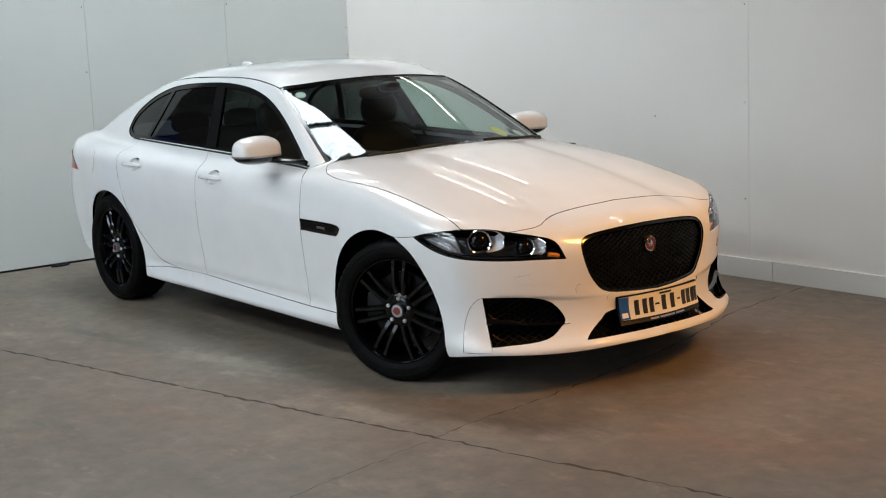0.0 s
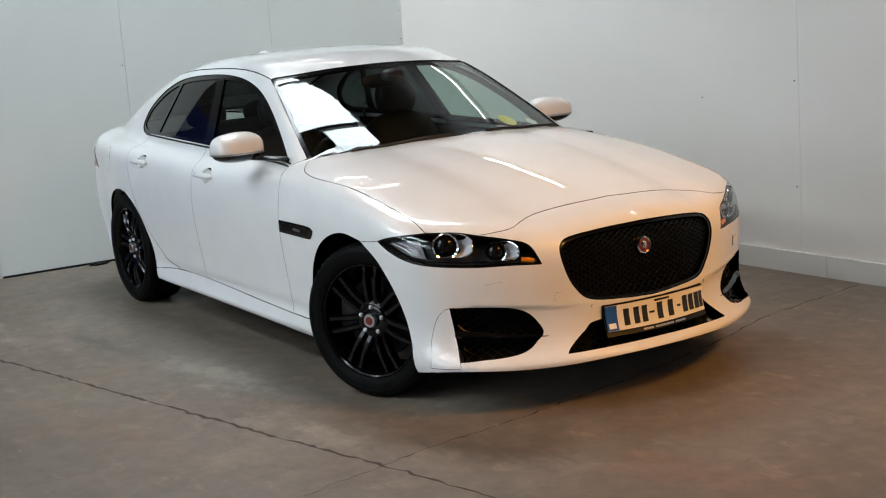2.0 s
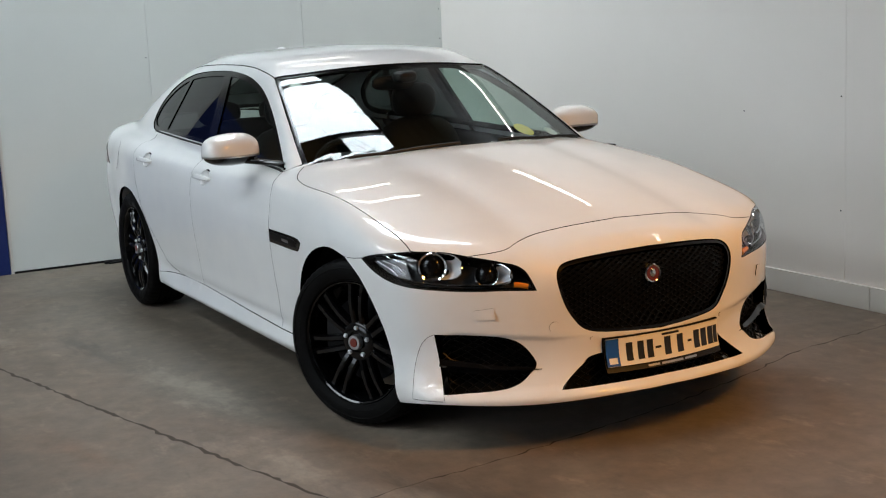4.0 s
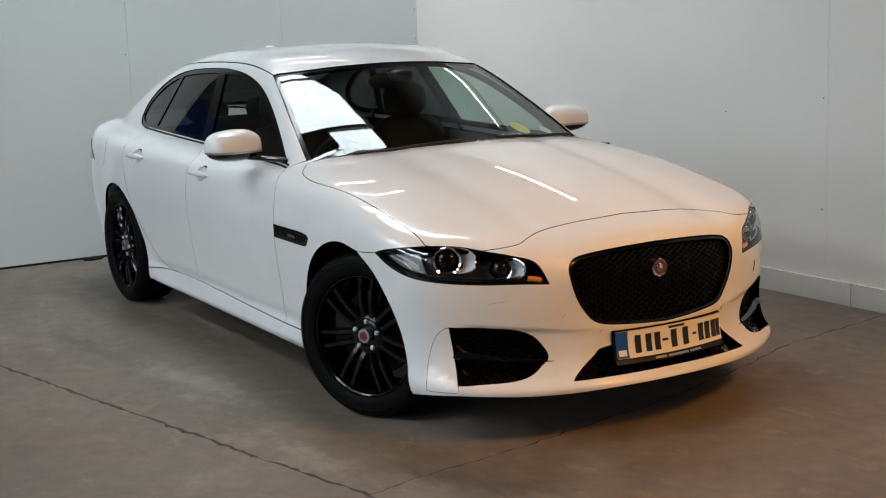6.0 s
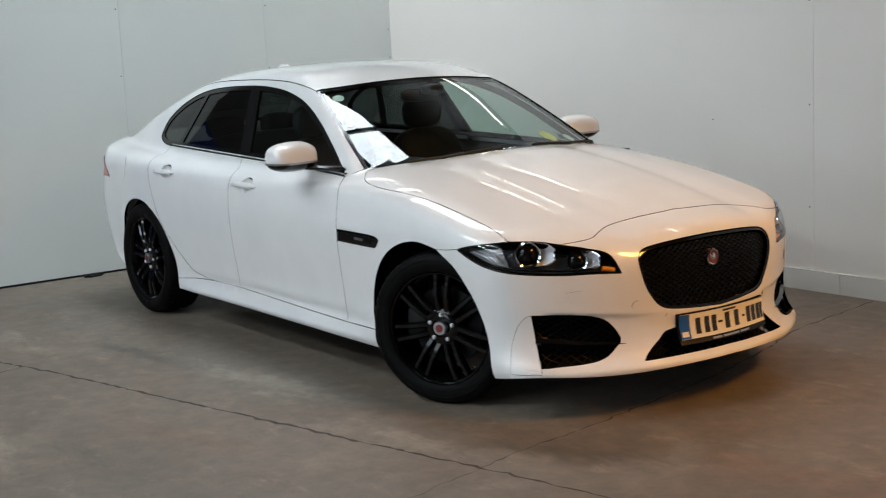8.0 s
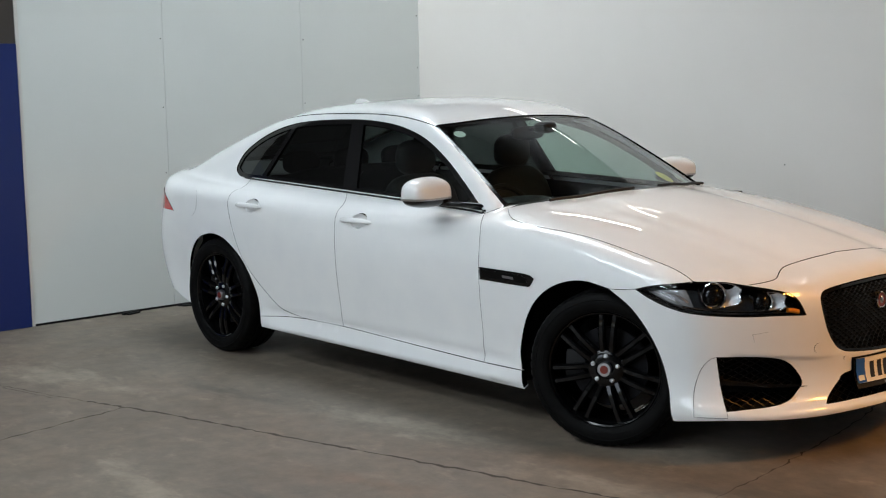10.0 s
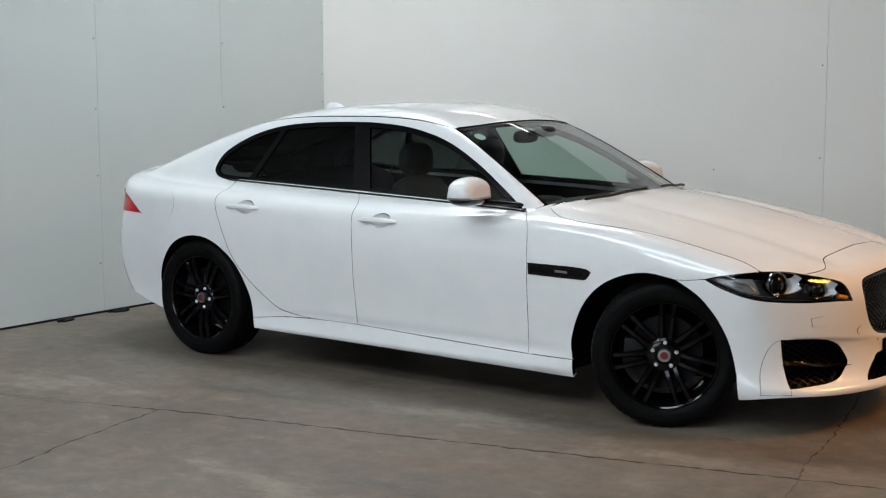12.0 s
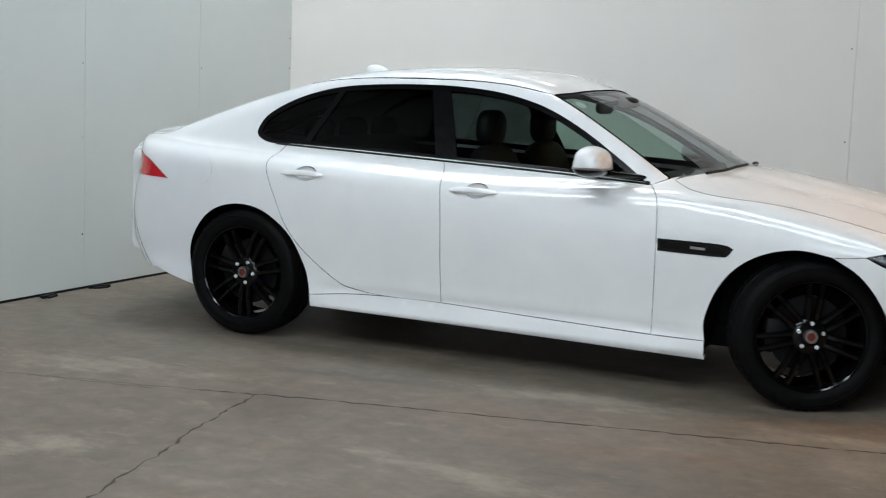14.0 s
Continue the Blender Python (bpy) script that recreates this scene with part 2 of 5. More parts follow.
def lathe(bm, profile, seg=64, axis="y", notch=None):
    """Turn (radius, along) pairs about an axis through the origin."""
    rings = []
    for k in range(seg):
        a = 2 * math.pi * k / seg
        ring = []
        for i, (r, h) in enumerate(profile):
            if notch and notch(i, k):
                r -= 0.004
            ring.append(bm.verts.new((r * math.cos(a), h, r * math.sin(a)) if axis == "y" else (r * math.cos(a), r * math.sin(a), h)))
        rings.append(ring)
    for a, b in zip(rings, rings[1:] + rings[:1]):
        for i in range(len(profile) - 1):
            bm.faces.new((a[i], a[i + 1], b[i + 1], b[i]))


def tube(bm, points, radius, seg=6):
    """A closed round bar along the points."""
    pts = [Vector(p) for p in points]
    rings = []
    for i, p in enumerate(pts):
        d = (pts[min(i + 1, len(pts) - 1)] - pts[max(i - 1, 0)]).normalized()
        u = d.orthogonal().normalized() if not rings else (last - d * last.dot(d)).normalized()
        last = u
        v = d.cross(u)
        r = radius if isinstance(radius, (int, float)) else radius[i]
        rings.append([bm.verts.new(p + r * (math.cos(2 * math.pi * k / seg) * u + math.sin(2 * math.pi * k / seg) * v)) for k in range(seg)])
    for a, b in zip(rings, rings[1:]):
        for k in range(seg):
            bm.faces.new((a[k], a[(k + 1) % seg], b[(k + 1) % seg], b[k]))
    bm.faces.new(rings[0])
    bm.faces.new(rings[-1])


def blob(bm, centre, size, power=2.0, seg=24, rings=14, m=None):
    """A rounded box: a superellipsoid of half sizes."""
    def sp(v, e):
        return math.copysign(abs(v) ** e, v)
    e = 2.0 / power
    grid = []
    for i in range(1, rings):
        a = -math.pi / 2 + math.pi * i / rings
        row = []
        for k in range(seg):
            b = 2 * math.pi * k / seg
            row.append(bm.verts.new((centre[0] + size[0] * sp(math.cos(a), e) * sp(math.cos(b), e), centre[1] + size[1] * sp(math.cos(a), e) * sp(math.sin(b), e), centre[2] + size[2] * sp(math.sin(a), e))))
        grid.append(row)
    lo, hi = bm.verts.new((centre[0], centre[1], centre[2] - size[2])), bm.verts.new((centre[0], centre[1], centre[2] + size[2]))
    for a, b in zip(grid, grid[1:]):
        for k in range(seg):
            bm.faces.new((a[k], a[(k + 1) % seg], b[(k + 1) % seg], b[k]))
    for k in range(seg):
        bm.faces.new((lo, grid[0][(k + 1) % seg], grid[0][k]))
        bm.faces.new((hi, grid[-1][k], grid[-1][(k + 1) % seg]))
    if m is not None:
        bmesh.ops.transform(bm, matrix=m, verts=[v for row in grid for v in row] + [lo, hi])


# ---- the car's skin: one smooth closed form, positive inside ----
def curve(pairs):
    """A smooth function through the pairs."""
    xs, ys = (np.array(c, float) for c in zip(*sorted(pairs)))
    slope = np.gradient(ys, xs)

    def f(x):
        x = np.clip(x, xs[0], xs[-1])
        i = np.clip(np.searchsorted(xs, x) - 1, 0, len(xs) - 2)
        h = xs[i + 1] - xs[i]
        t = (x - xs[i]) / h
        return (ys[i] * (1 + 2 * t) * (1 - t) ** 2 + ys[i + 1] * t * t * (3 - 2 * t)
                + h * slope[i] * t * (1 - t) ** 2 - h * slope[i + 1] * t * t * (1 - t))
    return f


def smin(a, b, r):
    h = np.clip(r - np.abs(a - b), 0, None) / r
    return np.minimum(a, b) - h * h * h * r / 6


WIDE = curve([(-2.7, .80), (-2.3, .848), (-2.0, .882), (-1.75, .912), (-1.5, .93), (-1.0, .928), (-0.5, .93), (0, .937), (0.5, .943), (1.0, .948),
              (1.45, .952), (1.75, .94), (2.0, .915), (2.4, .86)])
LEAN_IN = curve([(0, -.16), (.12, -.10), (.18, -.045), (.24, -.03), (.30, -.033), (.38, -.031), (.5, -.016), (.6, -.005), (.68, 0), (.74, -.001),
                 (.80, -.010), (.87, -.023), (.905, -.031), (.919, -.036), (.932, -.050), (.955, -.077), (.99, -.122), (1.05, -.2), (1.3, -.5)])
TOP = curve([(-2.75, 1.03), (-2.56, 1.072), (-2.45, 1.076), (-2.25, 1.065), (-2.0, 1.05), (-1.5, 1.04), (-1.0, 1.02), (0, 1.0), (.6, 1.025), (.8, 1.035), (1.0, 1.018),
             (1.3, .975), (1.6, .915), (1.85, .855), (2.05, .80), (2.2, .752), (2.3, .70), (2.4, .61)])
NOSE = curve([(0, 2.2), (.10, 2.30), (.17, 2.352), (.225, 2.374), (.262, 2.338), (.30, 2.318), (.36, 2.305), (.45, 2.31), (.55, 2.315), (.64, 2.315), (.70, 2.305), (.8, 2.26), (1.0, 2.1)])
TAIL = curve([(0, -2.12), (.2, -2.34), (.35, -2.47), (.55, -2.53), (.75, -2.51), (.86, -2.48), (.97, -2.49), (1.08, -2.53), (1.2, -2.53)])
ROOF = curve([(1.4, .76), (1.1, .935), (.98, 1.003), (.6, 1.205), (.35, 1.325), (.2, 1.385), (0, 1.445), (-.2, 1.469), (-.45, 1.478), (-.8, 1.460), (-1.1, 1.415),
              (-1.4, 1.335), (-1.7, 1.238), (-2.0, 1.132), (-2.25, 1.045), (-2.6, .92)])
CABIN = curve([(-2.6, .60), (-2.2, .665), (-1.8, .735), (-1.4, .777), (-1.0, .798), (-.4, .806), (.3, .806), (1.0, .80)])


MID = -0.02  # the car's middle plane


def inside(x, y, z):
    y = np.abs(y - MID) - MID
    step = lambda v: 1 / (1 + np.exp(-np.clip(v, -40, 40)))
    ledge = step((x + 1.0) / .04) * step((.93 - x) / .04) * (.014 * np.exp(-((z - .215) / .024) ** 2) - .010 * np.exp(-((z - .298) / .03) ** 2))
    rise = .035 * np.clip(.7 - x, -.9, 2.6) * np.clip((z - .70) / .2, 0, 1)  # the shoulder crease climbs towards the tail
    side = WIDE(x) + LEAN_IN(z - rise) + ledge - y
    bonnet = np.clip((x - .7) / .6, 0, 1)
    top = (TOP(x) - .075 * (y / .9) ** 2 - bonnet * .012 * np.exp(-((y - .42) / .09) ** 2) - z) * .95
    crease = .459 - .10 * np.clip(.80 - y, 0, .36)
    scoop = .014 * step((crease - z) / .0035) * step((y - .43 - .45 * np.clip(crease - z, 0, .16)) / .045) * step((z - .225) / .008) * step((.765 - y) / .008)
    flat_grille = .045 * np.exp(-(y / .30) ** 2) * step((z - .445) / .014) * step((.74 - z) / .03)
    front = NOSE(z) - .40 * y * y - .10 * y ** 4 - scoop - flat_grille - x
    back = x - TAIL(z) - .22 * y * y - .16 * y ** 4
    body = smin(smin(side, top, .14), smin(front, back, .02), .16)
    glass = (ROOF(x + .28 * y * y) - .085 * y * y - z) * .88
    sides = (CABIN(x) - .48 * (np.maximum(z, .93) - .98) - y) * .9
    pillar = .11 - .075 * step((x - .05 - .35 * (1.4 - z)) / .05)
    cab = np.minimum(smin(glass, sides, pillar), np.minimum(1.15 - x, x + 2.45))
    return -smin(-body, -cab, .045 - .033 * step((x - .45) / .08))


def slope_of(p):
    e = .002
    g = np.stack([inside(*(p + e * np.eye(3)[i]).T) - inside(*(p - e * np.eye(3)[i]).T) for i in range(3)], 1)
    return -g / np.maximum(np.linalg.norm(g, axis=1), 1e-9)[:, None]


def cast(p, d, near, far):
    """The first places where rays from p along d meet the skin, between near and far."""
    p, d = np.atleast_2d(np.asarray(p, float)), np.asarray(d, float)
    ts = np.linspace(near, far, 120)
    q = p[:, None, :] + ts[None, :, None] * (d[:, None, :] if d.ndim == 2 else d)
    solid = inside(q[..., 0], q[..., 1], q[..., 2]) > 0
    i = np.where(solid.any(1), np.maximum(solid.argmax(1), 1), len(ts) - 1)
    lo, hi = ts[i - 1], ts[i]
    for _ in range(18):
        m = (lo + hi) / 2
        q = p + m[:, None] * d
        s = inside(*q.T) > 0
        hi, lo = np.where(s, m, hi), np.where(s, lo, m)
    return p + ((lo + hi) / 2)[:, None] * d
# ---- end of skin ----

# ---- panels laid on the skin ----
def smooth_line(points, step=0.016):
    """Points resampled evenly along a smooth curve through the given ones."""
    p = [np.array(q, float) for q in points]
    if len(p) == 2:
        n = max(2, int(np.linalg.norm(p[1] - p[0]) / step) + 1)
        return [p[0] + (p[1] - p[0]) * i / n for i in range(n + 1)]
    p = [2 * p[0] - p[1]] + p + [2 * p[-1] - p[-2]]
    out = []
    for a, b, c, d in zip(p, p[1:], p[2:], p[3:]):
        n = max(2, int(np.linalg.norm(c - b) / step) + 1)
        for i in range(n):
            t = i / n
            out.append(0.5 * (2 * b + (c - a) * t + (2 * a - 5 * b + 4 * c - d) * t * t + (3 * b - 3 * c + d - a) * t ** 3))
    return out + [p[-2]]


def side_line(*points):
    q = np.array([(x, -2.0, z) for x, z in smooth_line(points)])
    return list(cast(q, (0, 1, 0), 0.6, 2.0))


def top_line(*points):
    q = np.array([(x, y, 3.0) for x, y in smooth_line(points)])
    return list(cast(q, (0, 0, -1), 1.2, 2.9))


def front_line(*points):
    q = np.array([(3.4, y, z) for y, z in smooth_line(points)])
    return list(cast(q, (-1, 0, 0), 0.6, 2.4))


def wrap_line(*points, axis=1.0):
    """Points near the skin, carried onto it along rays to a vertical axis at x = axis."""
    p = np.array(smooth_line(points))
    d = np.stack([p[:, 0] - axis, p[:, 1], 0 * p[:, 0]], 1)
    d /= np.linalg.norm(d, axis=1)[:, None]
    foot = np.stack([np.full(len(p), axis), 0 * p[:, 0], p[:, 2]], 1)
    return list(cast(foot + 2.4 * d, -d, 0.3, 2.3))


def join(*lines):
    out = []
    for line in lines:
        for p in line:
            if not out or np.linalg.norm(p - out[-1]) > 0.003:
                out.append(p)
    while np.linalg.norm(out[0] - out[-1]) < 0.003:
        out.pop()
    return out


def on_side(loop):
    q = np.array([(x, -2.0, z) for x, z in loop])
    pts = list(cast(q, (0, 1, 0), 0.6, 2.0))
    out = []
    for a, b in zip(pts, pts[1:] + pts[:1]):
        n = max(1, int(np.linalg.norm(b - a) / 0.02))
        out += [a + (b - a) * i / n for i in range(n)]
    return join(out)


def mirrored(line):
    return [p * np.array((1, -1, 1)) + np.array((0, 2 * MID, 0)) for p in line]


def in_loops(q, loops):
    odd = np.zeros(len(q), bool)
    for loop in loops:
        a, b = loop, np.roll(loop, -1, 0)
        for (x0, y0), (x1, y1) in zip(a, b):
            if y0 != y1:
                odd ^= ((y0 > q[:, 1]) != (y1 > q[:, 1])) & (q[:, 0] < x0 + (q[:, 1] - y0) * (x1 - x0) / (y1 - y0))
    return odd


def inset(loop, by):
    """A closed 2D loop moved inwards."""
    a, b = np.roll(loop, 1, 0), np.roll(loop, -1, 0)
    d = b - a
    d /= np.maximum(np.linalg.norm(d, axis=1), 1e-9)[:, None]
    x, y = loop[:, 0], loop[:, 1]
    turn = np.sign(np.sum(x * np.roll(y, -1) - np.roll(x, -1) * y))
    return loop + by * turn * np.stack([-d[:, 1], d[:, 0]], 1)


class View:
    """Flat coordinates of the skin, seen along one direction or round an upright axis."""

    def __init__(self, way=None, axis=None):
        self.axis = axis
        if axis is None:
            self.way = np.array(way, float) / np.linalg.norm(way)
            u = np.cross(self.way, (0, 0, 1)) if abs(self.way[2]) < 0.95 else np.array((1.0, 0, 0))
            self.u = u / np.linalg.norm(u)
            self.v = np.cross(self.u, self.way)

    def flat(self, p):
        p = np.asarray(p)
        if self.axis is None:
            return np.stack([p @ self.u, p @ self.v], 1)
        return np.stack([np.arctan2(p[:, 1], (p[:, 0] - self.axis)), p[:, 2]], 1) if self.axis > 0 else np.stack([np.arctan2(p[:, 1], -(p[:, 0] - self.axis)), p[:, 2]], 1)

    def lift(self, q, near, far):
        if self.axis is None:
            base = q[:, :1] * self.u + q[:, 1:] * self.v
            return cast(base, self.way, near, far)
        s = 1 if self.axis > 0 else -1
        d = np.stack([s * np.cos(q[:, 0]), np.sin(q[:, 0]), 0 * q[:, 0]], 1)
        foot = np.stack([np.full(len(q), float(self.axis)), 0 * q[:, 0], q[:, 1]], 1)
        return cast(foot + 2.4 * d, -d, 0.3, 2.35)


SIDE, ABOVE, HIGH, SCREEN, NOSE_VIEW, TAIL_VIEW = View((0, 1, 0)), View((0, 0, -1)), View((0, .75, -.66)), View((-.5, 0, -.87)), View(axis=1.0), View(axis=-1.0)


def skin_panel(name, view, loops, mat, parent, label="", gap=0.0019, grid=0.03, depth=0.016, raised=0.0, both=True, parents=None):
    """A sheet of the skin inside the first loop and outside the others, with turned-in edges; on both sides of the car where asked."""
    loops = [np.array(l) for l in loops]
    flats = [view.flat(l) for l in loops]
    k = 1.0 if view.axis is None else 1 / 1.2
    flats = [inset(f * (1 / k, 1), gap if i == 0 else -gap) * (k, 1) for i, f in enumerate(flats)]
    edge = np.concatenate(flats)
    lo, hi = edge.min(0), edge.max(0)
    gu, gv = np.meshgrid(np.arange(lo[0] + grid * k / 2, hi[0], grid * k), np.arange(lo[1] + grid / 2, hi[1], grid))
    inner = np.stack([gu.ravel(), gv.ravel()], 1)
    inner = inner[in_loops(inner, flats)]
    if len(inner):
        far = np.ones(len(inner), bool)
        for e in edge:
            far &= np.hypot((inner[:, 0] - e[0]) / k, inner[:, 1] - e[1]) > grid * 0.42
        inner = inner[far]
    flat = np.concatenate([edge, inner])
    if view.axis is None:
        along = np.concatenate(loops) @ view.way
        solid = view.lift(flat, along.min() - 0.16, along.max() + 0.12)
    else:
        solid = view.lift(flat, 0, 0)
    rims, n0 = [], 0
    for f in flats:
        rims.append([(n0 + i, n0 + (i + 1) % len(f)) for i in range(len(f))])
        n0 += len(f)
    from_flat = mathutils_cdt([Vector((q[0] / k, q[1])) for q in flat], [e for r in rims for e in r])
    coords, tris = from_flat
    tris = np.array(tris)
    mid = flat[tris].mean(1)
    tris = tris[in_loops(mid, flats)]
    normal = slope_of(solid)
    solid = solid + normal * raised
    want = normal[tris].mean(1)
    have = np.cross(solid[tris[:, 1]] - solid[tris[:, 0]], solid[tris[:, 2]] - solid[tris[:, 0]])
    flip = (want * have).sum(1) < 0
    tris[flip] = tris[flip][:, ::-1]
    verts, normals, faces = list(solid), list(normal), [tuple(t) for t in tris]
    if depth:
        for r in rims:
            ring = [a for a, _ in r]
            n = len(ring)
            first = len(verts)
            for i, a in enumerate(ring):
                t = solid[ring[(i + 1) % n]] - solid[ring[i - 1]]
                t /= max(np.linalg.norm(t), 1e-9)
                s = np.cross(t, normal[a])
                verts += [solid[a], solid[a] - normal[a] * depth]
                normals += [s, s]
            for i in range(n):
                a, b = first + 2 * i, first + 2 * ((i + 1) % n)
                faces.append((a, b, b + 1, a + 1))
    made = []
    for flipped in ((False, True) if both else (False,)):
        s = np.array((1, -1, 1)) if flipped else 1
        o = np.array((0, 2 * MID, 0)) if flipped else 0
        me = bpy.data.meshes.new(name)
        me.from_pydata([tuple(v * s + o) for v in verts], [], [f[::-1] if flipped else f for f in faces])
        ob = link_mesh(name, me, mat, parents[flipped] if parents else parent, label)
        me.normals_split_custom_set_from_vertices([tuple(v * s) for v in normals])
        made.append(ob)
    return made


def mathutils_cdt(points, edges):
    from mathutils.geometry import delaunay_2d_cdt
    out = delaunay_2d_cdt(points, edges, [], 0, 1e-7)
    back = [o[0] if o else 0 for o in out[3]]
    return out[0], [tuple(back[i] for i in f) for f in out[2] if len(f) == 3 and all(out[3][i] for i in f)]


car = thing("car", "white saloon car with black wheels parked on the concrete floor", "car")

# shared seams, on the car's right
LAMP_TOP_OUT = wrap_line((1.69, -.943, .712), (1.76, -.93, .731), (1.835, -.905, .743), (1.905, -.845, .752))
LAMP_TOP_MID = wrap_line((1.905, -.845, .752), (1.987, -.757, .748), (2.05, -.69, .733))
LAMP_TOP_IN = wrap_line((2.05, -.69, .733), (2.12, -.605, .713), (2.175, -.535, .685), (2.209, -.50, .607))
LAMP_LOW = wrap_line((2.209, -.50, .607), (2.158, -.602, .612), (2.07, -.735, .614), (1.95, -.865, .626), (1.86, -.915, .645), (1.765, -.938, .678), (1.69, -.943, .712))
SEAM_BONNET = top_line((.79, -.770), (.86, -.83), (.93, -.858), (1.08, -.870), (1.40, -.852), (1.70, -.846), (1.905, -.845))
BONNET_NOSE = wrap_line((2.05, -.69, .733), (2.085, -.60, .742), (2.085, -.545, .750), (2.06, -.47, .768), (2.042, -.28, .793), (2.036, MID, .803))
BONNET_BACK = top_line((.965, MID), (.945, -.25), (.885, -.52), (.79, -.770))
WING_SEAM = side_line((1.69, .712), (1.62, .703), (1.555, .700))
ARCH_F_FRONT = side_line((1.555, .700), (1.68, .620), (1.78, .480), (1.83, .30), (1.842, .178))
ARCH_F_BACK = side_line((1.012, .268), (1.006, .37), (1.062, .515), (1.15, .622), (1.27, .691), (1.41, .719), (1.555, .700))
DOOR_FRONT = side_line((.758, .268), (.766, .50), (.769, .71), (.760, .84), (.745, .91), (.70, .953))
DOOR_MID = side_line((-.327, .297), (-.330, .50), (-.330, .72), (-.355, .90), (-.385, .998))
DOOR_REAR = side_line((-.327, .297), (-.634, .297), (-.80, .312), (-.92, .345), (-1.09, .462), (-1.21, .59), (-1.295, .76), (-1.365, .915), (-1.36, .985), (-1.33, 1.024))
DOOR_LOW = side_line((.758, .268), (.3, .279), (-.327, .297))
BELT_F = side_line((.70, .953), (.2, .977), (-.1, .987), (-.385, .998))
BELT_R = side_line((-.385, .998), (-.9, 1.015), (-1.33, 1.024))
WINDOW_XZ = [(.675, .955), (.2, .978), (-.385, .999), (-.9, 1.016), (-1.33, 1.026), (-1.46, 1.034), (-1.535, 1.065), (-1.545, 1.11), (-1.495, 1.185), (-1.335, 1.272), (-1.13, 1.332),
             (-.885, 1.36), (-.54, 1.370), (-.30, 1.360), (-.10, 1.333), (.105, 1.277), (.31, 1.182), (.515, 1.06), (.675, .955)]
WINDOW = join(side_line(*WINDOW_XZ[:5]), side_line(*WINDOW_XZ[4:]))
SCREEN_EDGE = top_line((.79, -.770), (.62, -.735), (.35, -.672), (.115, -.612))
SCREEN_TOP = top_line((.115, -.612), (.165, -.45), (.205, -.2), (.215, MID))
ROOF_EDGE = top_line((.115, -.612), (-.25, -.600), (-.8, -.595), (-1.3, -.575))
BACKLIGHT_TOP = top_line((-1.3, -.575), (-1.36, -.4), (-1.41, MID))
BACKLIGHT_EDGE = top_line((-1.3, -.575), (-1.6, -.585), (-1.9, -.58), (-2.10, -.60))
DECK_EDGE = top_line((-2.10, -.60), (-2.25, -.625), (-2.42, -.635))
DECK_Z = DECK_EDGE[-1][2] - .012
QUARTER_BACK = wrap_line((-2.42, -.635, DECK_Z), (-2.37, -.70, .93), (-2.30, -.77, .8), (-2.27, -.79, .6), (-2.22, -.80, .42), (-2.14, -.80, .30), axis=-1.0)
QUARTER_LOW = side_line((-2.12, .300), (-2.0, .268), (-1.845, .236))
ARCH_R = side_line((-1.845, .236), (-1.866, .42), (-1.803, .56), (-1.69, .662), (-1.53, .705), (-1.365, .679), (-1.21, .569), (-1.118, .40), (-1.088, .262))
back = lambda line: line[::-1]

skin_panel("bonnet", ABOVE, [join(BONNET_BACK, SEAM_BONNET, LAMP_TOP_MID, BONNET_NOSE, back(mirrored(BONNET_NOSE)), back(mirrored(LAMP_TOP_MID)), back(mirrored(SEAM_BONNET)), back(mirrored(BONNET_BACK)))],
           PAINT, car, "long white bonnet with two soft ridges", grid=0.035, both=False, gap=0.0014)
skin_panel("front_wing", View((0, .93, -.37)), [join(DOOR_FRONT, side_line((.70, .953), (.745, .972), (.79, .99))[1:-1], SEAM_BONNET, back(LAMP_TOP_OUT), WING_SEAM, back(ARCH_F_BACK), side_line((1.012, .268), (.758, .268)))],
           PAINT, car, grid=0.022, gap=0.0015)
HANDLES = ((-.165, .866), (-1.138, .889))


def cup_loop(x, z):
    return on_side([(x + 0.015 + .062 * math.cos(a), z + .002 + .036 * math.sin(a)) for a in np.linspace(0, 2 * math.pi, 41)[:-1]])


DOORS_F = skin_panel("front_door", SIDE, [join(DOOR_LOW, DOOR_MID, back(BELT_F), back(DOOR_FRONT)), cup_loop(*HANDLES[0])], PAINT, car, grid=0.02, gap=0.0015)
DOORS_R = skin_panel("rear_door", SIDE, [join(DOOR_REAR, back(BELT_R), back(DOOR_MID)), cup_loop(*HANDLES[1])], PAINT, car, grid=0.02, gap=0.0015)
SILL_END = side_line((-.634, .297), (-.85, .287), (-1.088, .262))
skin_panel("sill", SIDE, [join(side_line((1.012, .268), (.758, .268), (.3, .279), (-.327, .297), (-.634, .297)), SILL_END, side_line((-1.088, .262), (-1.085, .200)),
                               side_line((-1.085, .200), (0, .192), (1.014, .178)), side_line((1.014, .178), (1.012, .268)))], PAINT, car, grid=0.03, depth=0.03)
skin_panel("body_side", HIGH, [join(side_line((.70, .953), (.745, .972), (.79, .99)), SCREEN_EDGE, ROOF_EDGE, BACKLIGHT_EDGE, DECK_EDGE, QUARTER_BACK, QUARTER_LOW, ARCH_R,
                                    back(SILL_END), side_line((-.634, .297), (-.80, .312), (-.92, .345), (-1.09, .462), (-1.21, .59), (-1.295, .76), (-1.365, .915), (-1.36, .985), (-1.33, 1.024)),
                                    back(BELT_R), back(BELT_F)), join(side_line(*[(x, z + 0.0) for x, z in WINDOW_XZ[4:]]), side_line((.675, .955), (.66, .963), (.2, .986), (-.385, 1.007), (-.9, 1.024), (-1.33, 1.034)))],
           PAINT, car, grid=0.02, gap=0.0015)
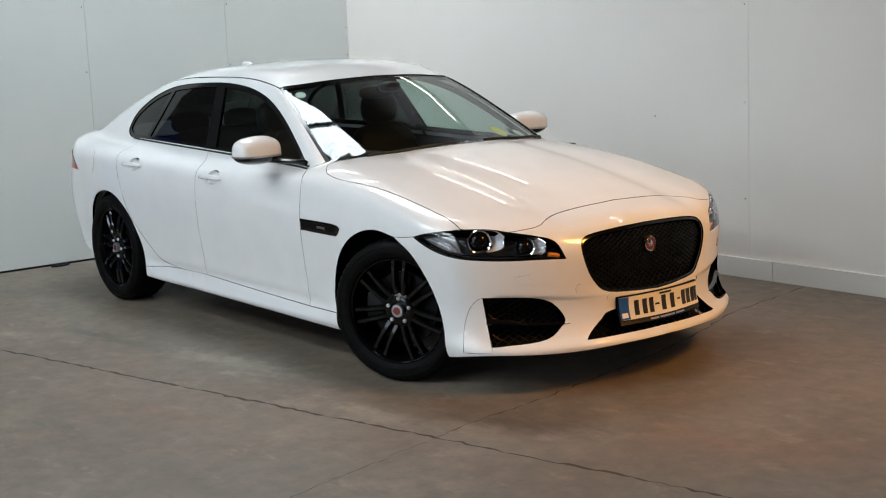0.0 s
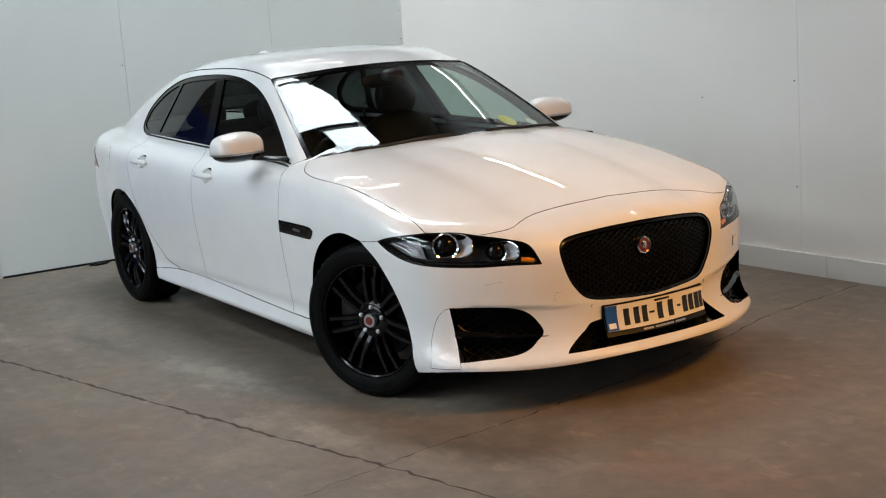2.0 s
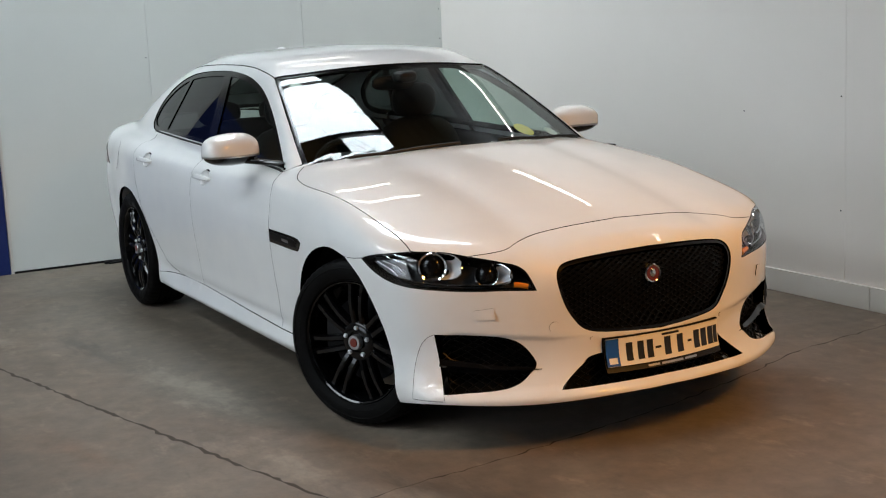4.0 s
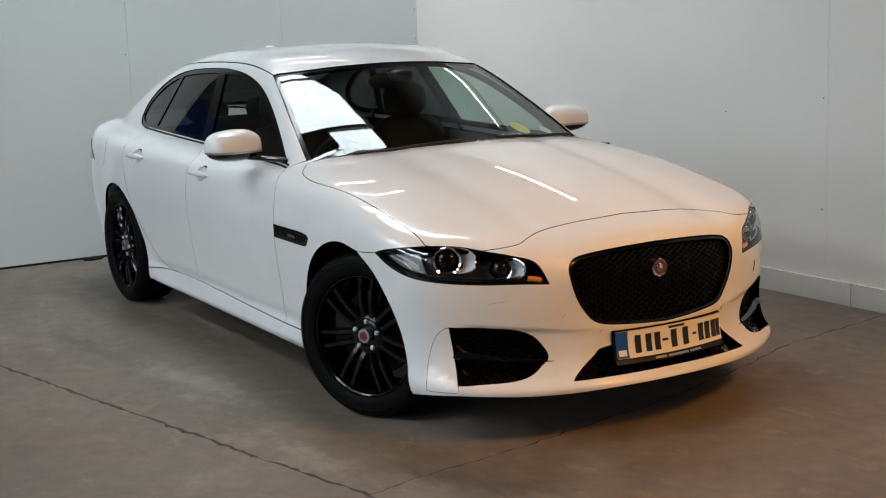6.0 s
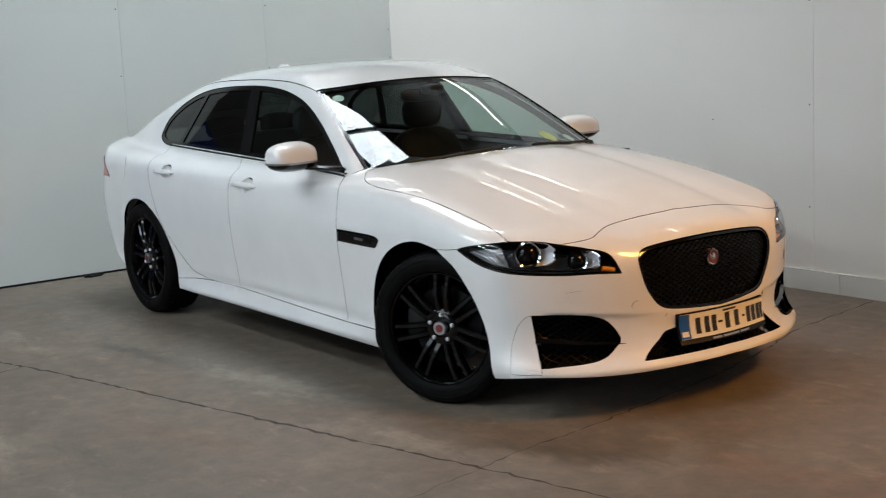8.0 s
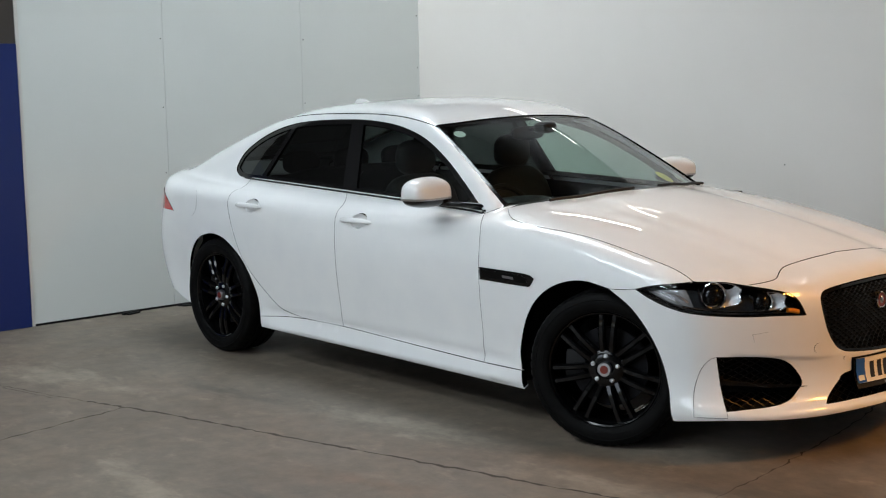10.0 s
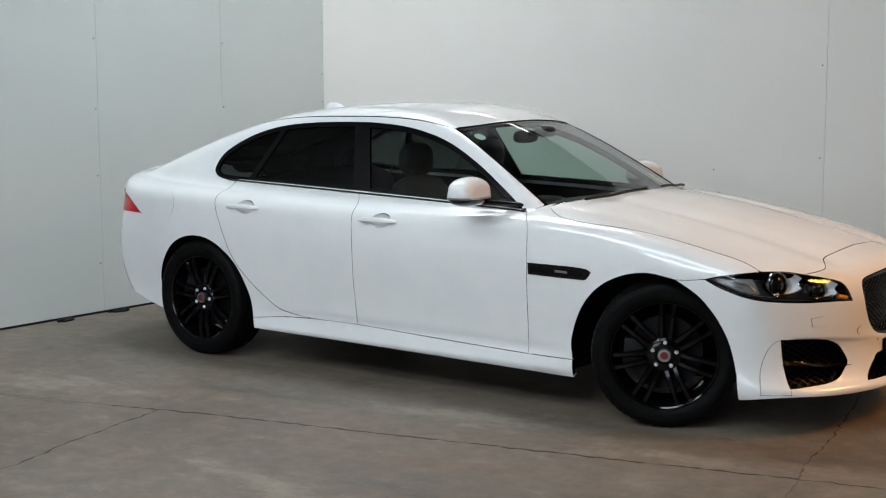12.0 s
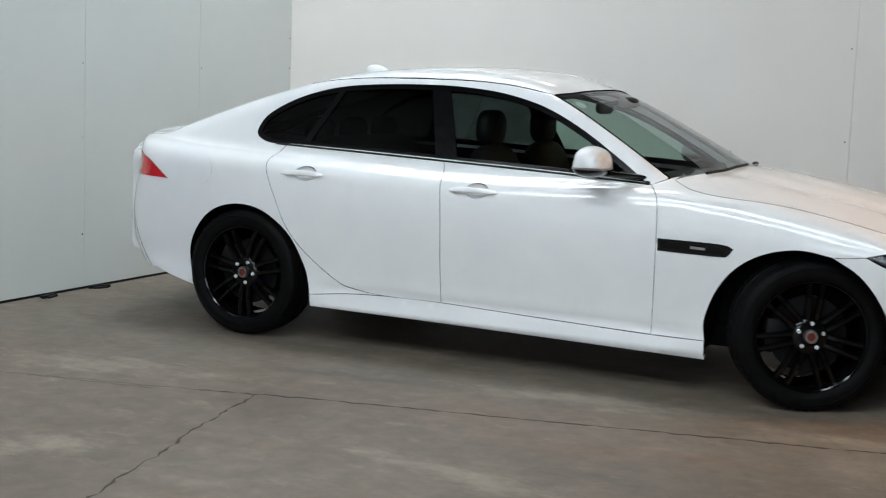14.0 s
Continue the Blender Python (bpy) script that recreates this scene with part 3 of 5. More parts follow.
skin_panel("roof", ABOVE, [join(SCREEN_TOP[::-1], ROOF_EDGE, BACKLIGHT_TOP, back(mirrored(BACKLIGHT_TOP)), back(mirrored(ROOF_EDGE)), mirrored(SCREEN_TOP))], PAINT, car, grid=0.05, both=False, gap=0.003)
skin_panel("boot_lid", ABOVE, [join(top_line((-2.10, MID), (-2.11, -.3), (-2.10, -.60)), DECK_EDGE, top_line((-2.42, -.635), (-2.455, -.4), (-2.47, MID)), back(mirrored(top_line((-2.42, -.635), (-2.455, -.4), (-2.47, MID)))),
                                    back(mirrored(DECK_EDGE)), back(mirrored(top_line((-2.10, MID), (-2.11, -.3), (-2.10, -.60)))))], PAINT, car, grid=0.05, both=False)
tail_low = wrap_line((-2.14, -.80, .30), (-2.27, -.70, .35), (-2.40, -.45, .385), (-2.46, MID, .39), axis=-1.0)
tail_top = wrap_line((-2.42, -.635, DECK_Z), (-2.46, -.4, DECK_Z + .012), (-2.48, MID, DECK_Z + .016), axis=-1.0)
skin_panel("rear_bumper", TAIL_VIEW, [join(back(tail_top), QUARTER_BACK, tail_low, back(mirrored(tail_low)), back(mirrored(QUARTER_BACK)), mirrored(tail_top))], PAINT, car, grid=0.05, both=False)

# front bumper with its openings
BUMPER_LOW = wrap_line((1.842, -.88, .178), (1.95, -.85, .196), (2.058, -.79, .203), (2.178, -.63, .198), (2.257, -.479, .200), (2.331, -.25, .212), (2.35, MID, .218))
HALF_GRILLE = [(MID, .716), (-.2, .712), (-.335, .702), (-.402, .684), (-.424, .640), (-.407, .56), (-.370, .492), (-.312, .442), (-.17, .425), (MID, .417)]
GRILLE = join(front_line(*HALF_GRILLE), back(mirrored(front_line(*HALF_GRILLE))))
INTAKE = join(wrap_line((1.999, -.813, .453), (2.097, -.689, .447), (2.149, -.604, .434), (2.178, -.545, .402), (2.20, -.505, .335), (2.20, -.535, .300), (2.193, -.578, .268), (2.160, -.65, .250), (2.043, -.807, .240)),
              wrap_line((2.043, -.807, .240), (2.02, -.81, .35), (1.999, -.813, .453)))
TRIM = join(wrap_line((1.936, -.879, .212), (1.931, -.865, .318), (1.951, -.848, .403), (1.975, -.830, .440), (1.999, -.813, .453)), wrap_line((1.999, -.813, .453), (2.02, -.81, .35), (2.043, -.807, .240), (2.046, -.806, .215)),
            wrap_line((2.046, -.806, .215), (1.936, -.879, .212)))
HALF_LOWER = [(MID, .254), (-.25, .250), (-.445, .244)], [(-.445, .244), (-.35, .316), (-.285, .352), (MID, .362)]
LOWER = join(front_line(*HALF_LOWER[0]), front_line(*HALF_LOWER[1]), back(mirrored(front_line(*HALF_LOWER[1]))), back(mirrored(front_line(*HALF_LOWER[0]))))
half = join(back(BONNET_NOSE), LAMP_TOP_IN, LAMP_LOW, WING_SEAM, ARCH_F_FRONT, BUMPER_LOW)
INTAKE_AND_TRIM = join(wrap_line((1.936, -.879, .212), (1.931, -.865, .318), (1.951, -.848, .403), (1.975, -.830, .440), (1.999, -.813, .453)),
                       wrap_line((1.999, -.813, .453), (2.097, -.689, .447), (2.149, -.604, .434), (2.178, -.545, .402), (2.20, -.505, .335), (2.20, -.535, .300), (2.193, -.578, .268), (2.160, -.65, .250), (2.043, -.807, .240)),
                       wrap_line((2.043, -.807, .240), (2.046, -.806, .215)), wrap_line((2.046, -.806, .215), (1.936, -.879, .212)))
bumper = skin_panel("front_bumper", NOSE_VIEW, [join(half, back(mirrored(half))), GRILLE, INTAKE_AND_TRIM, mirrored(INTAKE_AND_TRIM), LOWER], PAINT, car, "white sculpted front bumper", grid=0.010, depth=0.05, both=False, gap=0.0012)[0]
skin_panel("bumper_trim", NOSE_VIEW, [TRIM], PAINT, bumper, gap=0.0006, grid=0.03, parents=(bumper, bumper))

# windows
def clipped(loop, a, b):
    """The part of a closed side outline to the left of the line a to b."""
    out = []
    f = lambda p: (b[0] - a[0]) * (p[1] - a[1]) - (b[1] - a[1]) * (p[0] - a[0])
    for p, q in zip(loop, loop[1:] + loop[:1]):
        fp, fq = f(p), f(q)
        if fp >= 0:
            out.append(p)
        if fp * fq < 0:
            t = fp / (fp - fq)
            out.append((p[0] + (q[0] - p[0]) * t, p[1] + (q[1] - p[1]) * t))
    return out


outer = np.array([(p[0], p[2]) for p in WINDOW])
pane_loop = [tuple(q) for q in inset(outer, 0.024)]
pane_loop = [q for q in pane_loop if q[0] < .585 or q[1] > 1.0]


PANES = ((clipped(pane_loop, (-.449, 1.36), (-.31, .994)), SIDE_GLASS, "front_window", "tinted glass"),
         (clipped(clipped(pane_loop, (-.432, .997), (-.551, 1.363)), (-1.06, 1.31), (-1.20, 1.03)), DARK_GLASS, "rear_window", "dark privacy glass"),
         (clipped(pane_loop, (-1.245, 1.03), (-1.10, 1.31)), DARK_GLASS, "quarter_window", "dark privacy glass"))
surround = skin_panel("window_surround", SIDE, [WINDOW] + [on_side(p[0]) for p in PANES], GLOSS_BLACK, car, "gloss black window frame", grid=0.03, raised=-0.004, gap=0.0)
for loop, mat, name, label in PANES:
    for ob in skin_panel(name, SIDE, [on_side(loop)], mat, car, label, grid=0.06, raised=-0.009, gap=-0.004, depth=0):
        ob.visible_shadow = False
screen_half = join(back(SCREEN_TOP), back(SCREEN_EDGE), top_line((.79, -.770), (.905, -.50), (.962, -.25), (.98, MID)))
SCREEN_LOOP = join(screen_half, back(mirrored(screen_half)))
flat_screen = np.array(ABOVE.flat(np.array(SCREEN_LOOP)))
inner_flat = inset(flat_screen, 0.022)
INNER_SCREEN = list(ABOVE.lift(inner_flat, -2.0, -.4))
skin_panel("windscreen_border", ABOVE, [SCREEN_LOOP, INNER_SCREEN], GLOSS_BLACK, car, "black border of the windscreen", grid=0.04, raised=-0.005, both=False, gap=0.001)
for ob in skin_panel("windscreen", ABOVE, [INNER_SCREEN], SCREEN_GLASS, car, "raked clear windscreen with reflections", grid=0.05, raised=-0.006, both=False, gap=-0.003, depth=0):
    ob.visible_shadow = False
light_half = join(back(BACKLIGHT_TOP), BACKLIGHT_EDGE, back(top_line((-2.10, MID), (-2.11, -.3), (-2.10, -.60))))
skin_panel("rear_screen", ABOVE, [join(light_half, back(mirrored(light_half)))], DARK_GLASS, car, "dark rear screen", grid=0.05, raised=-0.004, both=False, depth=0)


def skin_at(x, z):
    """The place on the right flank at (x, z)."""
    return cast([(x, -2.0, z)], (0, 1, 0), 0.6, 2.0)[0]


def both_sides(name, bm, mat, parents, label="", sharp=35, nearer=0.0):
    """The part as built for the right, and its mirror image for the left."""
    twin = bm.copy()
    bmesh.ops.scale(twin, vec=(1, -1, 1), verts=twin.verts)
    bmesh.ops.translate(twin, vec=(0, 2 * MID - nearer, 0), verts=twin.verts)
    bmesh.ops.reverse_faces(twin, faces=twin.faces)
    return part(name, bm, mat, parents[0], label, sharp=sharp), part(name, twin, mat, parents[1], label, sharp=sharp)


# linings, so that the inside is dark
skin_panel("door_card", SIDE, [join(DOOR_REAR, back(BELT_R), back(BELT_F), back(DOOR_FRONT), DOOR_LOW)], DARK, car, "dark inner trim", grid=0.06, raised=-0.055, depth=0)
skin_panel("headlining", ABOVE, [join(back(SCREEN_TOP), ROOF_EDGE, BACKLIGHT_TOP, back(mirrored(BACKLIGHT_TOP)), back(mirrored(ROOF_EDGE)), mirrored(SCREEN_TOP))], DARK, car, "dark inner trim", grid=0.08, raised=-0.03, depth=0, both=False)
bm = bmesh.new()
box(bm, (-1.85, -.60, .19), (2.02, .58, .30), 0.02)
part("underbody", bm, DARK, car, "dark underside")
bm = bmesh.new()
box(bm, (-1.05, -.86, .20), (.98, .86, .32), 0.02)
box(bm, (.78, -.80, .30), (.84, .80, .93), 0.0)
box(bm, (-2.15, -.60, .30), (-1.95, .60, .96), 0.0)
box(bm, (-1.95, -.64, .80), (-1.45, .62, .985), 0.02)
part("floor_pan", bm, DARK, car, "dark carpeted cabin floor")

# wheel wells
for x, r, name in ((1.42, .425, "wheel_liner"), (-1.492, .40, "wheel_liner")):
    bm = bmesh.new()
    rows = []
    for k in range(25):
        a = -0.05 + (math.pi + 0.1) * k / 24
        c, s = math.cos(a), math.sin(a)
        rows.append([bm.verts.new((x + q * c, y, .325 + q * s)) for q, y in ((r, -.87 if x > 0 else -.85), (r, -.60), (0.05, -.585))])
    for a, b in zip(rows, rows[1:]):
        for i in range(2):
            bm.faces.new((a[i], a[i + 1], b[i + 1], b[i]))
    both_sides(name, bm, DARK, (car, car), "black plastic liner")


# ---- wheels ----
def wheel():
    """A seven twin-spoke black wheel with its tyre, its face towards -y."""
    hub = part("wheel", rim_shape(), RIM_BLACK, car, "gloss black alloy wheel with seven twin spokes")
    bm = bmesh.new()
    prof = [(.246, .098), (.253, .112), (.270, .121), (.292, .1235), (.312, .119), (.326, .110), (.334, .098), (.3375, .080), (.338, .062), (.331, .059), (.331, .050), (.338, .047), (.338, .018), (.331, .015), (.331, .006), (.338, .003)]
    prof = [(r, -h) for r, h in prof]
    prof += [(r, -h) for r, h in prof[::-1]]
    lathe(bm, prof, 168, notch=lambda i, k: k % 3 == 0 and i in (6, 7, 24, 25))
    part("tyre", bm, RUBBER, hub, "black low-profile road tyre", sharp=28)
    bm = bmesh.new()
    for r, w, y in ((.303, .0022, -.1222),):
        lathe(bm, [(r - w, y), (r, y - .0018), (r + w, y)], 96)
    part("tyre_ridge", bm, RUBBER, hub)
    bm = bmesh.new()
    for a0, n in ((0.6, 7), (2.7, 9), (4.6, 6)):
        for i in range(n):
            a = a0 + i * .062
            box(bm, (-.006, -.1228, .272), (.006, -.1195, .288), 0, Matrix.Rotation(a, 4, "Y"))
    tagged(part("tyre_marks", bm, RUBBER, hub, "raised unreadable sidewall marks", smooth=False), kind="stuff")
    bm = bmesh.new()
    lathe(bm, [(.06, -.03), (.172, -.03), (.172, -.004), (.06, -.004)], 64)
    part("brake_disc", bm, DISC, hub, "grey steel brake disc")
    bm = bmesh.new()
    box(bm, (-.19, -.055, -.06), (-.10, .03, .06), 0.015)
    part("brake_caliper", bm, PLASTIC, hub)
    bm = bmesh.new()
    lathe(bm, [(.0001, -.108), (.028, -.107), (.0305, -.103), (.0305, -.085)], 40)
    part("centre_cap", bm, SATIN, hub, "chrome ringed centre cap")
    bm = bmesh.new()
    lathe(bm, [(.0001, -.1105), (.017, -.1098), (.0185, -.107)], 32)
    part("cap_badge", bm, RED, hub, "red badge disc")
    for k in range(5):
        a = 2 * math.pi * (k + .25) / 5
        bm = bmesh.new()
        lathe(bm, [(.0001, -.099), (.007, -.098), (.0095, -.094), (.0095, -.07)], 12)
        bmesh.ops.translate(bm, verts=bm.verts, vec=(.057 * math.cos(a), 0, .057 * math.sin(a)))
        part("wheel_nut", bm, SILVER, hub)
    for k in range(7):
        for s in (-1, 1):
            if (s, 0) not in SPOKES:
                SPOKES[s, 0] = part("spoke", spoke_shape(s), RIM_BLACK, hub)
                continue
            ob = new("spoke", SPOKES[s, 0].data)
            ob.parent = hub
            ob.matrix_basis = Matrix.Rotation(2 * math.pi * k / 7, 4, "Y")
    return hub


SPOKES = {}


def rim_shape():
    bm = bmesh.new()
    lathe(bm, [(.222, .10), (.226, .02), (.222, -.03), (.232, -.085), (.240, -.104), (.2465, -.108), (.2495, -.104), (.249, -.094), (.240, -.08), (.236, .10), (.222, .10)], 112)
    lathe(bm, [(.0001, -.083), (.040, -.083), (.043, -.090), (.068, -.089), (.080, -.080), (.084, -.062), (.080, -.03), (.0001, -.03)], 70)
    return bm


def spoke_shape(s):
    bm = bmesh.new()
    rows = []
    for t in np.linspace(0, 1, 9):
        r = .060 + .180 * t
        mid = s * (.0185 + .012 * t)
        w = .0115 + .0035 * (1 - t) + .004 * max(0, t - .8) * 5
        y = -.080 - .012 * math.sin(math.pi * min(1, t * 1.1)) - .012 * t
        sec = [(mid - w, y + .034), (mid - w, y + .008), (mid - w * .55, y), (mid + w * .55, y), (mid + w, y + .008), (mid + w, y + .034)]
        rows.append([bm.verts.new((q, h, r)) for q, h in sec])
    for a, b in zip(rows, rows[1:]):
        for i in range(6):
            bm.faces.new((a[i], a[(i + 1) % 6], b[(i + 1) % 6], b[i]))
    bm.faces.new(rows[0])
    bm.faces.new(rows[-1])
    return bm


STEER = 24
first_wheel = wheel()
first_wheel.matrix_basis = pose(1.438, -.80, .338, 0, 0, STEER) @ pose(0, 0, 0, 0, 3, 0)
for m in (pose(-1.507, -.793, .338, 0, 0, 0) @ pose(0, 0, 0, 0, 24, 0), pose(1.52, .755, .338, 0, 0, 180 + STEER), pose(-1.507, .753, .338, 0, 0, 180)):
    copy_thing(first_wheel, m)


# ---- headlamps ----
LAMP = join(LAMP_TOP_OUT, LAMP_TOP_MID, LAMP_TOP_IN, LAMP_LOW)
lamps = skin_panel("headlamp", NOSE_VIEW, [LAMP], LENS_GLASS, car, "clear headlamp lens", grid=0.03, raised=-0.001, depth=0)
for ob in lamps:
    ob.visible_shadow = False
LAMP_IN = list(NOSE_VIEW.lift(inset(NOSE_VIEW.flat(np.array(LAMP)) * (1.2, 1), 0.006) / (1.2, 1), 0, 0))
skin_panel("lamp_rim", NOSE_VIEW, [LAMP, LAMP_IN], GLOSS_BLACK, car, grid=0.03, raised=-0.004, depth=0.03, parents=lamps, gap=0.001)
skin_panel("lamp_housing", NOSE_VIEW, [LAMP], LAMP_DARK, car, grid=0.03, raised=-0.058, depth=0, parents=lamps)


def aim(bm, at, way):
    bmesh.ops.transform(bm, verts=bm.verts, matrix=Matrix.Translation(at) @ Vector(way).to_track_quat("-Y", "Z").to_matrix().to_4x4())


for at, r in (((1.962, -.788, .695), .045), ((2.088, -.636, .664), .037)):
    way = (.86, -.5, .05)
    bm = bmesh.new()
    lathe(bm, [(r * 1.0, .03), (r * 1.02, -.008), (r * 1.16, -.012), (r * 1.22, -.006), (r * 1.28, .03)], 40)
    aim(bm, at, way)
    both_sides("lamp_ring", bm, CHROME, lamps, "chrome ring round the projector")
    bm = bmesh.new()
    lathe(bm, [(.0001, -.022), (r * .5, -.018), (r * .85, -.006), (r, .012)], 32)
    aim(bm, at, way)
    both_sides("projector_lens", bm, GLOSS_BLACK, lamps, "dark projector lens")
    # a deep silver bowl on the inboard side of each projector, cut flat above and below
    bm = bmesh.new()
    rows = []
    for k in range(15):
        u = -.25 + 1.25 * k / 14
        rows.append([bm.verts.new((r * (.15 + 2.2 * u), .026 - .040 * max(0, u) ** 2 - .022 * abs(v) ** 2, r * 1.10 * v * (1 - .55 * max(0, u) ** 4))) for v in np.linspace(-1, 1, 11)])
    for p0, p1 in zip(rows, rows[1:]):
        for i in range(10):
            bm.faces.new((p0[i], p0[i + 1], p1[i + 1], p1[i]))
    aim(bm, at, way)
    both_sides("reflector", bm, SILVER, lamps, "silver reflector bowl")
    rim = [(r * (.15 + 2.2 * u), .022 - .040 * max(0, u) ** 2 - .022 * abs(v) ** 2, r * 1.10 * v * (1 - .55 * max(0, u) ** 4))
           for u, v in [(q, -1) for q in np.linspace(.1, 1, 9)] + [(1, q) for q in np.linspace(-.8, .8, 9)] + [(q, 1) for q in np.linspace(1, .1, 9)]]
    bm = bmesh.new()
    tube(bm, rim, .0028, 6)
    aim(bm, at, way)
    both_sides("reflector_edge", bm, CHROME, lamps, "thin chrome edge of the bowl")


BEZEL = join(wrap_line((1.735, -.94, .704), (1.79, -.922, .722), (1.85, -.895, .732), (1.885, -.868, .735)), wrap_line((1.885, -.868, .735), (1.90, -.865, .70), (1.93, -.868, .645)),
             wrap_line((1.93, -.868, .645), (1.86, -.91, .660), (1.79, -.932, .684), (1.735, -.94, .704)))
skin_panel("lamp_bezel", NOSE_VIEW, [BEZEL], LAMP_GREY, car, "grey light-guide panel", grid=0.02, raised=-0.030, depth=0.006, parents=lamps)


def sunk_line(points, by, step=0.016):
    p = np.array(wrap_line(*points))
    return [Vector(q) for q in p - slope_of(p) * by]


for pts, r, mat, label in ((((1.885, -.895, .655), (1.96, -.845, .643), (2.05, -.745, .634), (2.13, -.62, .632), (2.155, -.575, .65), (2.155, -.57, .69)), .0045, CHROME, "bright light guide"),
                           (((1.80, -.92, .715), (1.86, -.89, .70), (1.895, -.87, .672)), .004, SATIN, "grey light guide"),
                           (((1.765, -.93, .708), (1.83, -.905, .688), (1.865, -.888, .664)), .003, SATIN, "grey light guide")):
    bm = bmesh.new()
    tube(bm, sunk_line(pts, .022), r, 6)
    both_sides("light_guide", bm, mat, lamps, label)
# the warm lamp's reflection in the inner corner, as an amber bar
bm = bmesh.new()
tube(bm, sunk_line(((2.168, -.570, .632), (2.182, -.545, .628), (2.192, -.525, .622)), .012), .010, 8)
both_sides("amber_reflection", bm, AMBER_GLINT, lamps, "warm lamp's amber reflection, built as a small bar")

# ---- grilles ----
FLAT_GRILLE = NOSE_VIEW.flat(np.array(GRILLE))
GRILLE_IN = list(NOSE_VIEW.lift(inset(FLAT_GRILLE * (1.2, 1), 0.014) / (1.2, 1), 0, 0))
grille = skin_panel("grille_frame", NOSE_VIEW, [GRILLE, GRILLE_IN], GLOSS_BLACK, car, "gloss black grille frame", grid=0.03, raised=-0.004, depth=0.03, both=False)[0]
skin_panel("grille_back", NOSE_VIEW, [GRILLE], DARK, grille, "", grid=0.06, raised=-0.07, depth=0, both=False)


def lattice(name, loop, pitch_u, pitch_v, sunk, radius, parents, both):
    """A net of crossing bars inside a loop of the nose, a little behind the skin."""
    flat = NOSE_VIEW.flat(np.array(loop)) * (1.2, 1)
    lo, hi = flat.min(0), flat.max(0)
    bm = bmesh.new()
    slope = pitch_v / pitch_u
    runs = []
    us = np.arange(lo[0], hi[0], 0.018)
    for s in (-1, 1):
        c = lo[1] - slope * (hi[0] - lo[0]) - 0.1
        while c < hi[1] + 0.1:
            base = us - lo[0] if s > 0 else hi[0] - us
            q = np.stack([us, c + slope * base], 1)
            if q[:, 1].max() > lo[1]:
                run = []
                for point, keep in list(zip(q, in_loops(q, [flat]))) + [(None, False)]:
                    if keep:
                        run.append(point)
                    else:
                        if len(run) > 1:
                            runs.append(run)
                        run = []
            c += 2 * pitch_v
    p = NOSE_VIEW.lift(np.array([q for run in runs for q in run]) / (1.2, 1), 0, 0)
    p = p - slope_of(p) * sunk
    n = 0
    for run in runs:
        tube(bm, p[n:n + len(run)], radius, 4)
        n += len(run)
    if both:
        return both_sides(name, bm, MESH_BLACK, parents, "black diamond mesh", sharp=80)
    return part(name, bm, MESH_BLACK, parents[0], "black diamond mesh", sharp=80)


lattice("grille_mesh", GRILLE, .0175, .0110, .024, .0046, (grille,), False)
intakes = skin_panel("intake_back", NOSE_VIEW, [INTAKE], DARK, car, "dark side air intake", grid=0.05, raised=-0.075, depth=0)
lattice("intake_mesh", INTAKE, .022, .011, .045, .003, intakes, True)
lower_back = skin_panel("lower_intake", NOSE_VIEW, [LOWER], DARK, car, "dark lower air intake", grid=0.05, raised=-0.07, depth=0, both=False)[0]
lattice("lower_mesh", LOWER, .022, .011, .04, .003, (lower_back,), False)
bm = bmesh.new()
p = np.array(wrap_line((2.005, -.80, .340), (2.07, -.725, .330), (2.14, -.62, .318), (2.215, -.490, .314)))
nrm = slope_of(p)
rows = []
for i, (q, n) in enumerate(zip(p, nrm)):
    t = i / (len(p) - 1)
    w, d = .017 * (1 - t) ** .5 + .004, .030 * (1 - t) ** .3 + .006
    up = Vector((0, 0, 1))
    q, n = Vector(q), Vector(n)
    rows.append([bm.verts.new(v) for v in (q - n * .05 + up * w * .5, q - n * .012 + up * w, q + n * .004, q - n * .012 - up * w * 1.3, q - n * .05 - up * w * .6)])
for a, b in zip(rows, rows[1:]):
    for i in range(5):
        bm.faces.new((a[i], a[(i + 1) % 5], b[(i + 1) % 5], b[i]))
bm.faces.new(rows[0])
bm.faces.new(rows[-1])
both_sides("intake_blade", bm, GLOSS_BLACK, intakes, "gloss black aero blade")


def round_loop(y, z, r, n=28):
    return front_line(*[(y + r * math.cos(a), z + r * math.sin(a)) for a in np.linspace(0, 2 * math.pi, n + 1)])[:-1]


badge_at = cast([(3.4, MID, .616)], (-1, 0, 0), .6, 2.4)[0]
bm = bmesh.new()
lathe(bm, [(.0001, -.004), (.029, -.003), (.0295, .01)], 40)
aim(bm, badge_at - np.array((.012, 0, 0)), (1, 0, 0.06))
badge = part("grille_badge", bm, RED, grille, "round red badge")
bm = bmesh.new()
lathe(bm, [(.029, .012), (.029, -.006), (.033, -.008), (.0365, -.004), (.037, .012)], 40)
aim(bm, badge_at - np.array((.012, 0, 0)), (1, 0, 0.06))
part("badge_ring", bm, CHROME, grille, "chrome badge ring")
bm = bmesh.new()
blob(bm, (0, -.004, .002), (.013, .006, .017), 2.0, 14, 8)
aim(bm, badge_at - np.array((.012, 0, 0)), (1, 0, 0.06))
part("badge_relief", bm, CHROME, grille)

